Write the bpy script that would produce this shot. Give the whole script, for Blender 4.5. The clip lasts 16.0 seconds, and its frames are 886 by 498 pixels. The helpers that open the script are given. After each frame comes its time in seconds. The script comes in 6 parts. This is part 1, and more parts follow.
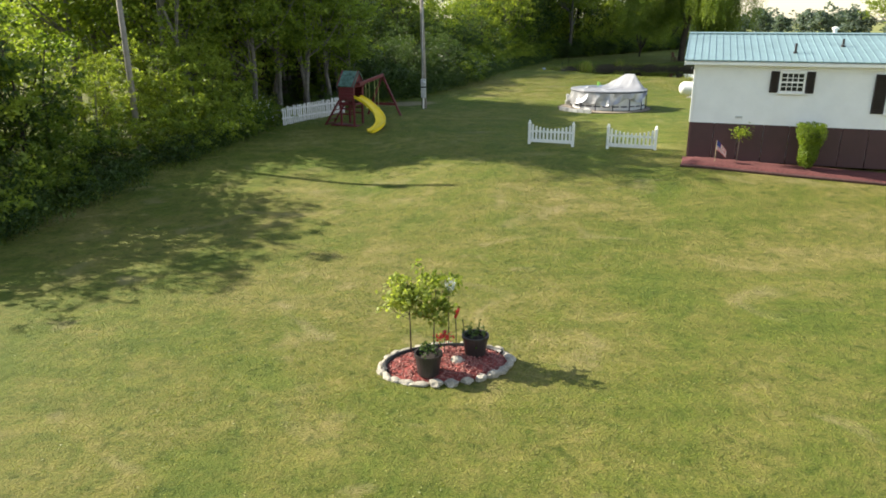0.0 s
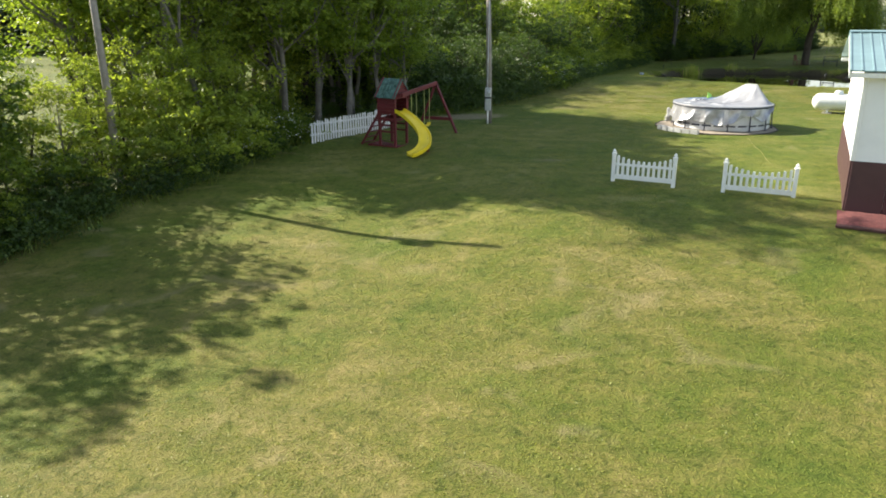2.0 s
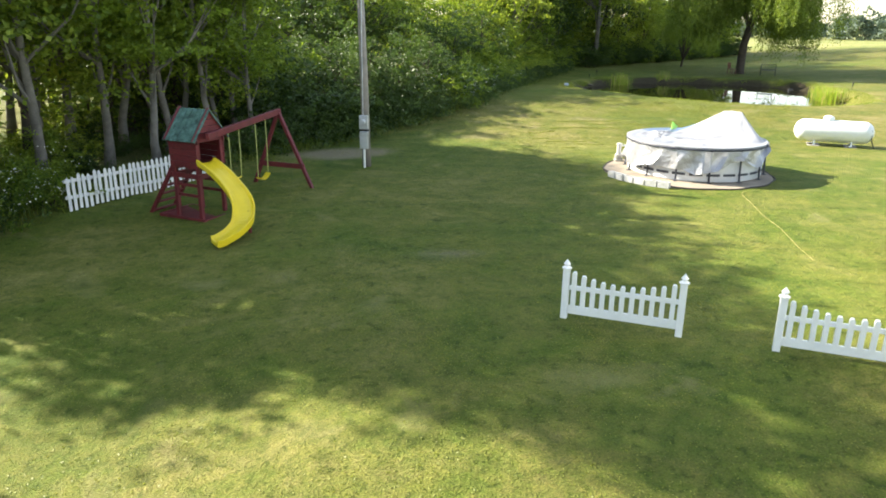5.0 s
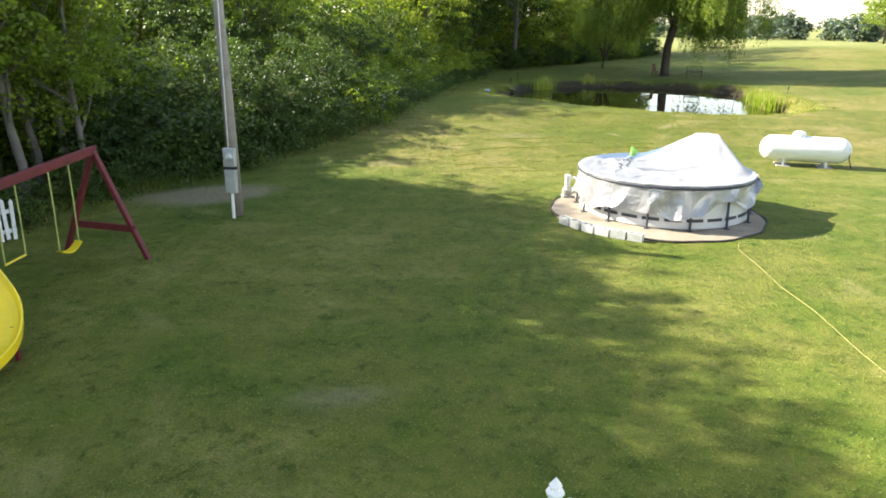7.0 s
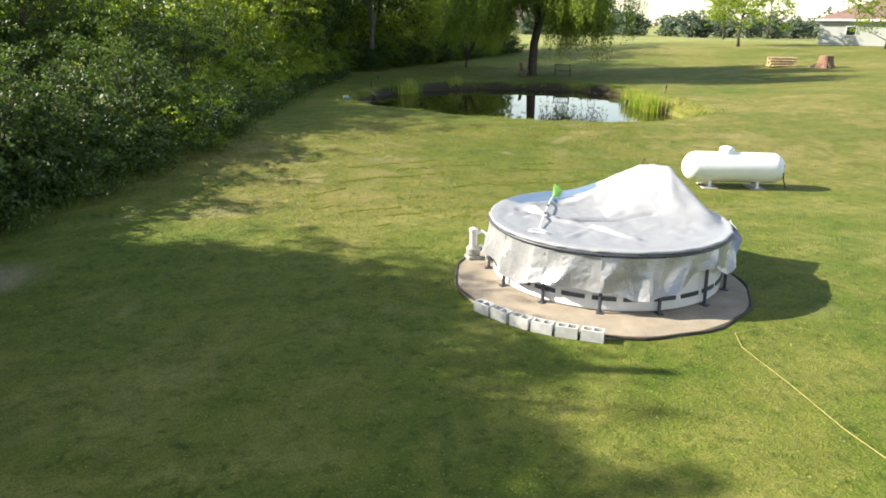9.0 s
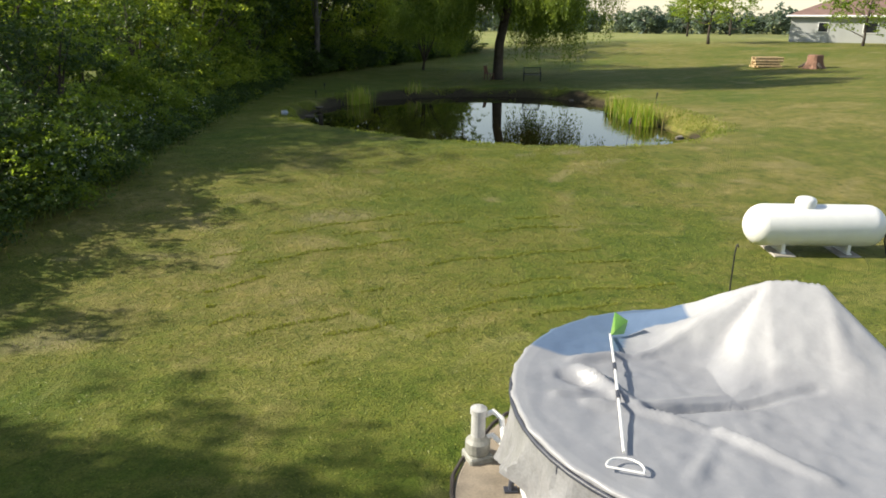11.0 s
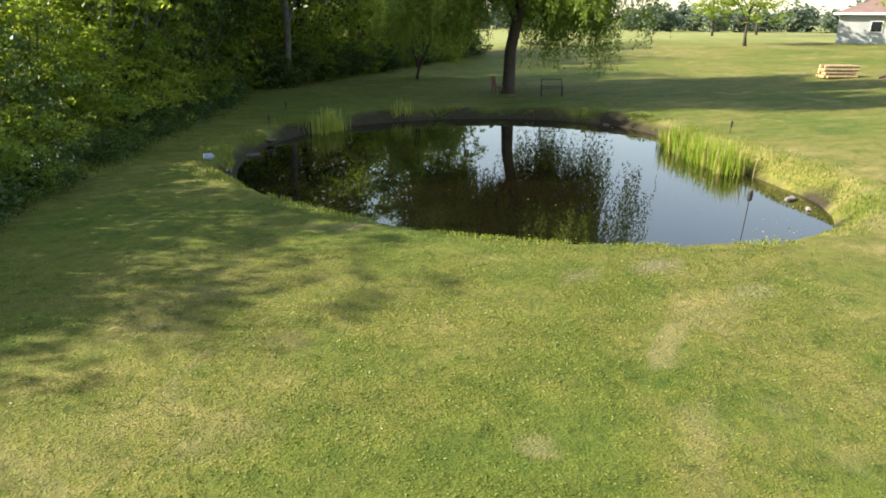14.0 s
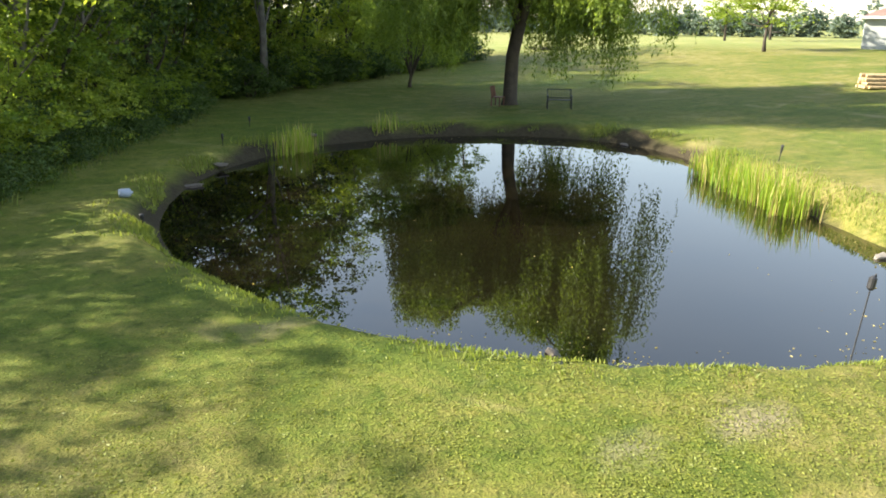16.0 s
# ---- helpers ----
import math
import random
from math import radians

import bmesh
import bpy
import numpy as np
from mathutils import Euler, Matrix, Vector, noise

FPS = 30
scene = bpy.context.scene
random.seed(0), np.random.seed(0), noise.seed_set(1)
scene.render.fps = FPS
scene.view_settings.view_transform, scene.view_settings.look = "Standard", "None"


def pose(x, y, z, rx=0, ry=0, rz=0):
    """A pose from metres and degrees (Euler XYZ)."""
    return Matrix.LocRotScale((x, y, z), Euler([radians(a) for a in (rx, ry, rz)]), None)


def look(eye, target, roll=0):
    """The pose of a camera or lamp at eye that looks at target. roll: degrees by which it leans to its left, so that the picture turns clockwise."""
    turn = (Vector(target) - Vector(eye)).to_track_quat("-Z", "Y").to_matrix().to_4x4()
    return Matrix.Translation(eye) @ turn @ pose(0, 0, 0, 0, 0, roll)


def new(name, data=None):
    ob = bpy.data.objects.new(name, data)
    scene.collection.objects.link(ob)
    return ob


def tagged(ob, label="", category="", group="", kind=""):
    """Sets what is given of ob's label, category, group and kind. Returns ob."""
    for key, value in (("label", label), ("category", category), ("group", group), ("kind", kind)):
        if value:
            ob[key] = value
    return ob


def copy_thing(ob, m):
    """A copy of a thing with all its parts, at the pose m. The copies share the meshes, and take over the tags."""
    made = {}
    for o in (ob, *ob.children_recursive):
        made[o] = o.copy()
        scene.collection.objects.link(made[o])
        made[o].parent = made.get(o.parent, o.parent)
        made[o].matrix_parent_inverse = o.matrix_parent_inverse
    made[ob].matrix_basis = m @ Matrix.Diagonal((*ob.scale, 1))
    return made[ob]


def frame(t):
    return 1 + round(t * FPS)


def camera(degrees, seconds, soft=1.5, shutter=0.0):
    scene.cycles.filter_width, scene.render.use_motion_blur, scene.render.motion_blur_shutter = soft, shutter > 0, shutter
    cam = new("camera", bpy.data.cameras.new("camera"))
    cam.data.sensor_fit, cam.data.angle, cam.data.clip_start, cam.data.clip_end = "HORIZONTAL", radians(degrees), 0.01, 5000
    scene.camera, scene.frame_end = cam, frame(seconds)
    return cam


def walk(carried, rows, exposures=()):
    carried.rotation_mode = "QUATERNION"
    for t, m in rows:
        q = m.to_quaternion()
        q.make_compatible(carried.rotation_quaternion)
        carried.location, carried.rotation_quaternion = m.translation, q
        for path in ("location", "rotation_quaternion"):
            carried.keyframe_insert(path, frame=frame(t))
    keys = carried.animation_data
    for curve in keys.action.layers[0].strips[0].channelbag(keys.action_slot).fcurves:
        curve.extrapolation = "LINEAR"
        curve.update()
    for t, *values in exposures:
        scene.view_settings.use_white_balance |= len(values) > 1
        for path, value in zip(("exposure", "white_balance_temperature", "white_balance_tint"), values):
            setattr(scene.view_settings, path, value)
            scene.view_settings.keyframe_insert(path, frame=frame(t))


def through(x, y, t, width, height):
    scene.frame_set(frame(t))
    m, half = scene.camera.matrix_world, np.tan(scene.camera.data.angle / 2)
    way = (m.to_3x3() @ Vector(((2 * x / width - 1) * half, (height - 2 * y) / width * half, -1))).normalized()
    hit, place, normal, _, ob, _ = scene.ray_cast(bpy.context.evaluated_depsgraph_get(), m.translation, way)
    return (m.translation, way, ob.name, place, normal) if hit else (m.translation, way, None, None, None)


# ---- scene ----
cam = camera(63.5, 16.0, soft=1.8)
EXPOSURE = 1.4
EXPOSURES = [(0.0, -0.26), (2.0, -0.14), (3.5, 0.08), (4.0, 0.10), (5.0, 0.46), (8.0, 0.28), (8.5, 0.06), (10.0, -0.1), (11.0, -0.68), (12.5, -0.32), (14.0, 0.06), (16.0, 0.46)]
METRES, EYE, TILT, LEAN, TURN = 50.0, 4.5, -17.7, 0.0, 0.0
ROWS = [
    (0.0, 0.0, 0.0, 0.0, -0.0, 0.0, 0.0),
    (0.5, 0.0077, 0.0334, 0.0102, 3.06, -0.01, -0.76),
    (1.0, 0.0134, 0.0667, 0.0194, 3.18, -0.01, -0.8),
    (1.5, 0.0185, 0.1016, 0.0293, 5.65, -0.08, -1.67),
    (2.0, 0.023, 0.1364, 0.04, 7.14, -0.13, -2.21),
    (2.5, 0.0253, 0.17, 0.0508, 8.36, -0.23, -2.66),
    (3.0, 0.0276, 0.204, 0.0615, 9.15, -0.32, -2.98),
    (3.5, 0.0286, 0.2411, 0.0731, 9.19, -0.36, -3.08),
    (4.0, 0.0294, 0.2748, 0.0835, 9.09, -0.34, -3.14),
    (4.5, 0.0309, 0.3081, 0.0933, 4.29, -0.07, -1.92),
    (5.0, 0.0319, 0.3372, 0.1023, 0.59, 0.03, -1.02),
    (7.5, 0.0404, 0.4712, 0.1444, -9.8, -0.18, 2.17),
    (8.0, 0.0422, 0.499, 0.1528, -14.69, -0.48, 3.65),
    (8.5, 0.0473, 0.5239, 0.1602, -15.94, -0.61, 4.11),
    (11.0, 0.0868, 0.6634, 0.2067, -20.13, -1.26, 5.72),
    (11.5, 0.098, 0.691, 0.2199, -20.11, -1.35, 5.75),
    (12.0, 0.1098, 0.7209, 0.2306, -20.12, -1.37, 5.8),
    (12.5, 0.122, 0.7506, 0.2393, -20.11, -1.42, 5.78),
    (13.0, 0.1341, 0.7788, 0.2474, -20.12, -1.49, 5.7),
    (13.5, 0.148, 0.8106, 0.2571, -20.09, -1.52, 5.67),
    (14.0, 0.1611, 0.8383, 0.2656, -20.06, -1.5, 5.7),
    (14.5, 0.1731, 0.8621, 0.2725, -20.04, -1.43, 5.68),
    (15.0, 0.185, 0.8849, 0.2794, -20.04, -1.38, 5.64),
    (15.5, 0.1955, 0.905, 0.2851, -20.06, -1.3, 5.53),
    (16.0, 0.2039, 0.922, 0.2899, -19.94, -1.22, 5.45),
]
walk(cam, [(t, pose(0, 0, EYE, TILT, LEAN, TURN) @ pose(METRES * x, METRES * y, METRES * z, 90 + pitch, roll, yaw)) for t, x, y, z, yaw, pitch, roll in ROWS],
     exposures=[(t, EXPOSURE + e) for t, e in EXPOSURES])

# ---- light ----
SUN_EL, SUN_AZ = radians(30.5), radians(-67.8)      # azimuth clockwise from +y
sun_dir = Vector((math.sin(SUN_AZ) * math.cos(SUN_EL), math.cos(SUN_AZ) * math.cos(SUN_EL), math.sin(SUN_EL)))
world = bpy.data.worlds.new("sky")
scene.world = world
world.use_nodes = True
_nt = world.node_tree
_sky = _nt.nodes.new("ShaderNodeTexSky")
_sky.sky_type, _sky.sun_disc = "NISHITA", False
_sky.sun_elevation, _sky.sun_rotation = SUN_EL, SUN_AZ
_sky.air_density, _sky.dust_density, _sky.ozone_density = 1.2, 0.35, 1.0
_haze = _nt.nodes.new("ShaderNodeHueSaturation")       # a hazy, pale summer sky
_haze.inputs["Saturation"].default_value = 0.7
_nt.links.new(_sky.outputs[0], _haze.inputs["Color"])
_nt.links.new(_haze.outputs[0], _nt.nodes["Background"].inputs[0])
_nt.nodes["Background"].inputs[1].default_value = 0.104
sun = new("sun", bpy.data.lights.new("sun", "SUN"))
sun.data.energy, sun.data.angle, sun.data.color = 5.6, radians(0.6), (1.0, 0.92, 0.76)
sun.matrix_world = look(sun_dir * 60, (0, 0, 0))


# ---- materials ----
def material(name):
    m = bpy.data.materials.new(name)
    m.use_nodes = True
    nt = m.node_tree
    return m, nt, nt.nodes["Principled BSDF"]


def noise_node(nt, scale, detail=4.0, rough=0.55, vec=None, distortion=0.0):
    n = nt.nodes.new("ShaderNodeTexNoise")
    n.inputs["Scale"].default_value, n.inputs["Detail"].default_value = scale, detail
    n.inputs["Roughness"].default_value, n.inputs["Distortion"].default_value = rough, distortion
    if vec is not None:
        nt.links.new(vec, n.inputs["Vector"])
    return n


def ramp(nt, fac, stops):
    r = nt.nodes.new("ShaderNodeValToRGB")
    e = r.color_ramp.elements
    while len(e) < len(stops):
        e.new(0.5)
    for k, (p, c) in zip(e, stops):
        k.position, k.color = p, (*c, 1)
    nt.links.new(fac, r.inputs[0])
    return r.outputs[0]


def mix(nt, fac, a, b, kind="MIX"):
    n = nt.nodes.new("ShaderNodeMix")
    n.data_type, n.blend_type = "RGBA", kind
    for sock, v in ((n.inputs[0], fac), (n.inputs[6], a), (n.inputs[7], b)):
        if isinstance(v, bpy.types.NodeSocket):
            nt.links.new(v, sock)
        elif isinstance(v, (int, float)):
            sock.default_value = v
        else:
            sock.default_value = (*v, 1)
    return n.outputs[2]


def math_node(nt, op, a, b=None, clamp=False):
    n = nt.nodes.new("ShaderNodeMath")
    n.operation, n.use_clamp = op, clamp
    for sock, v in zip(n.inputs, (a, b)):
        if isinstance(v, bpy.types.NodeSocket):
            nt.links.new(v, sock)
        elif v is not None:
            sock.default_value = v
    return n.outputs[0]


def bump(nt, bsdf, height, strength=0.4, distance=0.02):
    b = nt.nodes.new("ShaderNodeBump")
    b.inputs["Strength"].default_value, b.inputs["Distance"].default_value = strength, distance
    nt.links.new(height, b.inputs["Height"])
    nt.links.new(b.outputs[0], bsdf.inputs["Normal"])


def where(nt):
    return nt.nodes.new("ShaderNodeNewGeometry").outputs["Position"]


def attribute(nt, name):
    a = nt.nodes.new("ShaderNodeAttribute")
    a.attribute_name = name
    return a.outputs["Fac"]


def plain(name, colour, rough=0.6, vary=0.15, scale=6.0, metal=0.0, relief=0.15, relief_scale=60.0, fine=40.0, local=False):
    """A worn surface: two scales of colour change and a fine relief."""
    m, nt, b = material(name)
    vec = nt.nodes.new("ShaderNodeTexCoord").outputs["Object"] if local else where(nt)
    n1 = noise_node(nt, scale, 5, 0.6, vec)
    n2 = noise_node(nt, fine, 3, 0.6, vec)
    dark = tuple(c * (1 - vary * 1.6) for c in colour)
    lite = tuple(min(1, c * (1 + vary)) for c in colour)
    c1 = ramp(nt, n1.outputs["Fac"], ((0.3, dark), (0.7, lite)))
    c2 = mix(nt, 0.35 * min(1, vary * 4), c1, ramp(nt, n2.outputs["Fac"], ((0.3, dark), (0.7, lite))))
    nt.links.new(c2, b.inputs["Base Color"])
    b.inputs["Roughness"].default_value, b.inputs["Metallic"].default_value = rough, metal
    if relief:
        bump(nt, b, noise_node(nt, relief_scale, 4, 0.6, vec).outputs["Fac"], relief, 0.01)
    return m


def foliage(name, dark, lite, scale=0.9, through=0.45, gloss=0.35):
    """Leaves: colour changes from clump to clump and from leaf to leaf, and light shines through."""
    m, nt, b = material(name)
    geo = nt.nodes.new("ShaderNodeNewGeometry")
    n = noise_node(nt, scale, 3, 0.6, geo.outputs["Position"])
    isl = geo.outputs["Random Per Island"]
    inst = nt.nodes.new("ShaderNodeObjectInfo").outputs["Random"]
    f = math_node(nt, "ADD", math_node(nt, "MULTIPLY", n.outputs["Fac"], 0.5), math_node(nt, "ADD", math_node(nt, "MULTIPLY", isl, 0.3), math_node(nt, "MULTIPLY", inst, 0.2)))
    col = ramp(nt, f, ((0.25, dark), (0.75, lite)))
    nt.links.new(col, b.inputs["Base Color"])
    b.inputs["Roughness"].default_value = 0.5
    b.inputs["Specular IOR Level"].default_value = gloss
    t = nt.nodes.new("ShaderNodeBsdfTranslucent")
    warm = mix(nt, 1.0, col, (1.4, 1.4, 0.7), "MULTIPLY")
    nt.links.new(warm, t.inputs["Color"])
    s = nt.nodes.new("ShaderNodeMixShader")
    s.inputs[0].default_value = through
    nt.links.new(b.outputs[0], s.inputs[1])
    nt.links.new(t.outputs[0], s.inputs[2])
    nt.links.new(s.outputs[0], nt.nodes["Material Output"].inputs["Surface"])
    return m


def lawn_material():
    m, nt, b = material("mown_grass")
    pos = where(nt)
    big = noise_node(nt, 0.13, 4, 0.55, pos, 0.4).outputs["Fac"]
    mid = noise_node(nt, 0.75, 5, 0.65, pos, 0.6).outputs["Fac"]
    fine = noise_node(nt, 7.0, 5, 0.7, pos).outputs["Fac"]
    tiny = noise_node(nt, 38.0, 4, 0.7, pos).outputs["Fac"]
    f = math_node(nt, "ADD", math_node(nt, "MULTIPLY", big, 0.42), math_node(nt, "ADD", math_node(nt, "MULTIPLY", mid, 0.36), math_node(nt, "MULTIPLY", fine, 0.22)))
    col = ramp(nt, f, ((0.34, (0.068, 0.106, 0.013)), (0.44, (0.117, 0.138, 0.022)), (0.52, (0.170, 0.160, 0.040)), (0.62, (0.270, 0.218, 0.090))))
    speck = ramp(nt, tiny, ((0.32, (0.45, 0.5, 0.4)), (0.52, (1, 1, 1)), (0.72, (1.35, 1.35, 1.25))))
    col = mix(nt, 0.85, col, speck, "MULTIPLY")
    # faint bands left by the mower
    wave = nt.nodes.new("ShaderNodeTexWave")
    wave.wave_type, wave.bands_direction = "BANDS", "Y"
    wave.inputs["Scale"].default_value, wave.inputs["Distortion"].default_value = 0.30, 11.0
    wave.inputs["Detail"].default_value, wave.inputs["Detail Scale"].default_value = 2.0, 0.25
    nt.links.new(pos, wave.inputs["Vector"])
    col = mix(nt, 0.30, col, ramp(nt, wave.outputs["Fac"], ((0.1, (0.80, 0.84, 0.72)), (0.5, (1, 1, 1)), (0.9, (1.16, 1.13, 1.15)))), "MULTIPLY")
    # clumps of darker, lusher grass and clover
    clump = noise_node(nt, 2.6, 4, 0.7, pos, 0.8).outputs["Fac"]
    col = mix(nt, 0.75, col, ramp(nt, clump, ((0.33, (0.62, 0.74, 0.55)), (0.5, (1, 1, 1)), (0.68, (1.22, 1.16, 1.1)))), "MULTIPLY")
    # coarse tufts that stand darker than the rest
    tuft = noise_node(nt, 5.2, 3, 0.6, pos, 0.5).outputs["Fac"]
    col = mix(nt, 0.8, col, ramp(nt, tuft, ((0.33, (0.50, 0.60, 0.42)), (0.43, (1, 1, 1)), (0.66, (1, 1, 1)), (0.74, (1.18, 1.15, 1.1)))), "MULTIPLY")
    # small worn places of dry thatch and earth
    worn = noise_node(nt, 0.55, 3, 0.5, pos, 1.0).outputs["Fac"]
    wornf = ramp(nt, worn, ((0.60, (0, 0, 0)), (0.76, (0.62, 0.62, 0.62))))
    col = mix(nt, wornf, col, mix(nt, tiny, (0.23, 0.175, 0.085), (0.38, 0.31, 0.175)))
    # greener grass across the middle lawn, beside the wood and beyond the pond
    col = mix(nt, attribute(nt, "green_shift"), col, mix(nt, 1.0, col, (0.87, 1.0, 0.76), "MULTIPLY"))
    # bare stony ground, hay field and pond mud, as laid out on the ground
    col = mix(nt, attribute(nt, "hay"), col, ramp(nt, math_node(nt, "ADD", math_node(nt, "MULTIPLY", mid, 0.5), math_node(nt, "MULTIPLY", big, 0.5)), ((0.35, (0.15, 0.19, 0.05)), (0.62, (0.29, 0.27, 0.11)))))
    col = mix(nt, attribute(nt, "bare"), col, ramp(nt, math_node(nt, "ADD", math_node(nt, "MULTIPLY", tiny, 0.5), math_node(nt, "MULTIPLY", fine, 0.5)), ((0.3, (0.16, 0.13, 0.085)), (0.7, (0.34, 0.285, 0.20)))))
    col = mix(nt, attribute(nt, "mud"), col, ramp(nt, math_node(nt, "ADD", math_node(nt, "MULTIPLY", tiny, 0.4), math_node(nt, "MULTIPLY", fine, 0.6)), ((0.3, (0.018, 0.014, 0.009)), (0.7, (0.075, 0.060, 0.036)))))
    # litter under the trees
    col = mix(nt, attribute(nt, "litter"), col, ramp(nt, fine, ((0.35, (0.05, 0.075, 0.014)), (0.62, (0.12, 0.12, 0.04)))))
    col = mix(nt, 1.0, col, (0.98, 1.0, 0.92), "MULTIPLY")
    nt.links.new(col, b.inputs["Base Color"])
    b.inputs["Roughness"].default_value = 0.85
    b.inputs["Specular IOR Level"].default_value = 0.2
    bump(nt, b, math_node(nt, "ADD", math_node(nt, "MULTIPLY", tiny, 0.6), math_node(nt, "MULTIPLY", fine, 1.2)), 0.75, 0.08)
    return m


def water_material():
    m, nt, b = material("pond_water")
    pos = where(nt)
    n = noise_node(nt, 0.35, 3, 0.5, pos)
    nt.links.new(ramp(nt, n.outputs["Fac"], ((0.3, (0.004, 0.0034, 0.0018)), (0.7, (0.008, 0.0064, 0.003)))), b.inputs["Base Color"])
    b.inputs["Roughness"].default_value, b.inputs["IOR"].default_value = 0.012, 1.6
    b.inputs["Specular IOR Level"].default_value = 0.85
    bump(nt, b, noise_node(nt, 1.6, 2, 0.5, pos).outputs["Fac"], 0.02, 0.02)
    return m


LAWN = lawn_material()
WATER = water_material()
LEAF = foliage("leaves", (0.055, 0.105, 0.015), (0.26, 0.34, 0.048), through=0.55)
# pale leaves; along the wood they also stand in for sunlit foliage
LEAF_LIGHT = foliage("pale_and_sunlit_leaves", (0.10, 0.160, 0.024), (0.36, 0.42, 0.072), 1.2, 0.55)
# dark leaves; at the wood's edge they also stand in for shade
LEAF_DARK = foliage("dark_and_shaded_leaves", (0.022, 0.048, 0.012), (0.095, 0.150, 0.030), 0.8, 0.34)
LEAF_WILLOW = foliage("willow_leaves", (0.075, 0.125, 0.018), (0.27, 0.34, 0.070), 0.7, 0.55)
# pale and bluish: distance haze is put into the leaf colour
LEAF_FAR = foliage("hazed_far_leaves", (0.10, 0.14, 0.115), (0.18, 0.23, 0.175), 0.12, 0.3)
BLOSSOM = plain("white_blossom", (0.75, 0.74, 0.66), 0.8, 0.1)
BARK = plain("bark", (0.065, 0.050, 0.038), 0.9, 0.4, 3.0, relief=0.6, relief_scale=18)
BARK_GREY = plain("grey_bark", (0.16, 0.145, 0.125), 0.9, 0.35, 3.0, relief=0.6, relief_scale=18)
POLE_WOOD = plain("weathered_pole_wood", (0.27, 0.24, 0.21), 0.85, 0.25, 2.5, relief=0.5, relief_scale=25)
VINYL = plain("white_vinyl", (0.82, 0.82, 0.80), 0.35, 0.04, 5.0, relief=0.05)
WHITE_PAINT = plain("white_paint", (0.74, 0.74, 0.72), 0.6, 0.10, 7.0)
SIDING = plain("white_siding", (0.80, 0.80, 0.79), 0.45, 0.04, 1.5, relief=0.05)
SKIRT = plain("maroon_skirting", (0.065, 0.026, 0.030), 0.5, 0.15, 1.5, relief=0.08)
ROOF_METAL = plain("teal_metal_roof", (0.215, 0.325, 0.345), 0.45, 0.12, 1.2, 0.1, relief=0.06)
SHUTTER = plain("dark_shutter", (0.035, 0.028, 0.030), 0.5, 0.15)
REDWOOD = plain("red_stained_wood", (0.135, 0.015, 0.019), 0.6, 0.3, 5.0, relief=0.35, relief_scale=30)
YELLOW = plain("yellow_plastic", (0.80, 0.60, 0.020), 0.35, 0.05, 3.0, relief=0.03)
GREEN_PLASTIC = plain("mottled_green_roof", (0.11, 0.20, 0.175), 0.16, 0.5, 5.0, relief=0.05)
CONCRETE = plain("concrete", (0.36, 0.33, 0.29), 0.9, 0.2, 3.0, relief=0.5, relief_scale=40)
BLOCK = plain("concrete_block", (0.46, 0.46, 0.45), 0.9, 0.15, 8.0, relief=0.5, relief_scale=60)
TANK = plain("white_tank_paint", (0.82, 0.82, 0.80), 0.32, 0.05, 2.0, relief=0.04)
TARP = plain("silver_tarp", (0.41, 0.41, 0.43), 0.32, 0.22, 2.5, 0.4, relief=0.3, relief_scale=7)


def sheet_material():
    """Cover sheet: pale where it is held up, darker where it lies on the water."""
    m, nt, b = material("grey_cover_sheet")
    pos = where(nt)
    n1, n2 = noise_node(nt, 1.3, 5, 0.6, pos, 0.8).outputs["Fac"], noise_node(nt, 14.0, 4, 0.6, pos).outputs["Fac"]
    darker_tone = ramp(nt, n1, ((0.25, (0.235, 0.24, 0.262)), (0.75, (0.285, 0.29, 0.312))))
    paler_tone = ramp(nt, n1, ((0.3, (0.31, 0.31, 0.325)), (0.7, (0.41, 0.41, 0.42))))
    col = mix(nt, attribute(nt, "paler_tone"), darker_tone, paler_tone)
    col = mix(nt, attribute(nt, "blue"), col, (0.10, 0.15, 0.24))
    nt.links.new(mix(nt, 0.12, col, ramp(nt, n2, ((0.3, (0.75, 0.75, 0.75)), (0.7, (1.2, 1.2, 1.2)))), "MULTIPLY"), b.inputs["Base Color"])
    b.inputs["Roughness"].default_value = 0.42
    bump(nt, b, noise_node(nt, 9.0, 4, 0.6, pos).outputs["Fac"], 0.3, 0.02)
    return m


TARP_TOP = sheet_material()
LINER = plain("pale_pool_wall", (0.66, 0.67, 0.69), 0.5, 0.08, 3.0)
NAVY = plain("dark_frame_band", (0.05, 0.055, 0.075), 0.45, 0.2)
BLACK = plain("black_plastic", (0.022, 0.022, 0.024), 0.5, 0.25)
STEEL = plain("galvanised_steel", (0.48, 0.50, 0.52), 0.45, 0.12, 6.0, 0.6)
MULCH = plain("red_mulch", (0.26, 0.055, 0.045), 0.95, 0.45, 14.0, relief=0.9, relief_scale=45)
STONE = plain("pale_field_stone", (0.41, 0.37, 0.30), 0.85, 0.4, 5.0, relief=0.6, relief_scale=18)
RED = plain("red_paint", (0.55, 0.035, 0.03), 0.5, 0.2)
DARKGLASS, _gnt, _gb = material("dark_window_glass")
_gb.inputs["Base Color"].default_value, _gb.inputs["Roughness"].default_value = (0.02, 0.022, 0.025, 1), 0.05
REED = foliage("reed_blades", (0.12, 0.21, 0.022), (0.37, 0.44, 0.06), 1.5, 0.5)
REED_DRY = foliage("dry_reed", (0.30, 0.25, 0.09), (0.55, 0.46, 0.20), 1.5, 0.4)
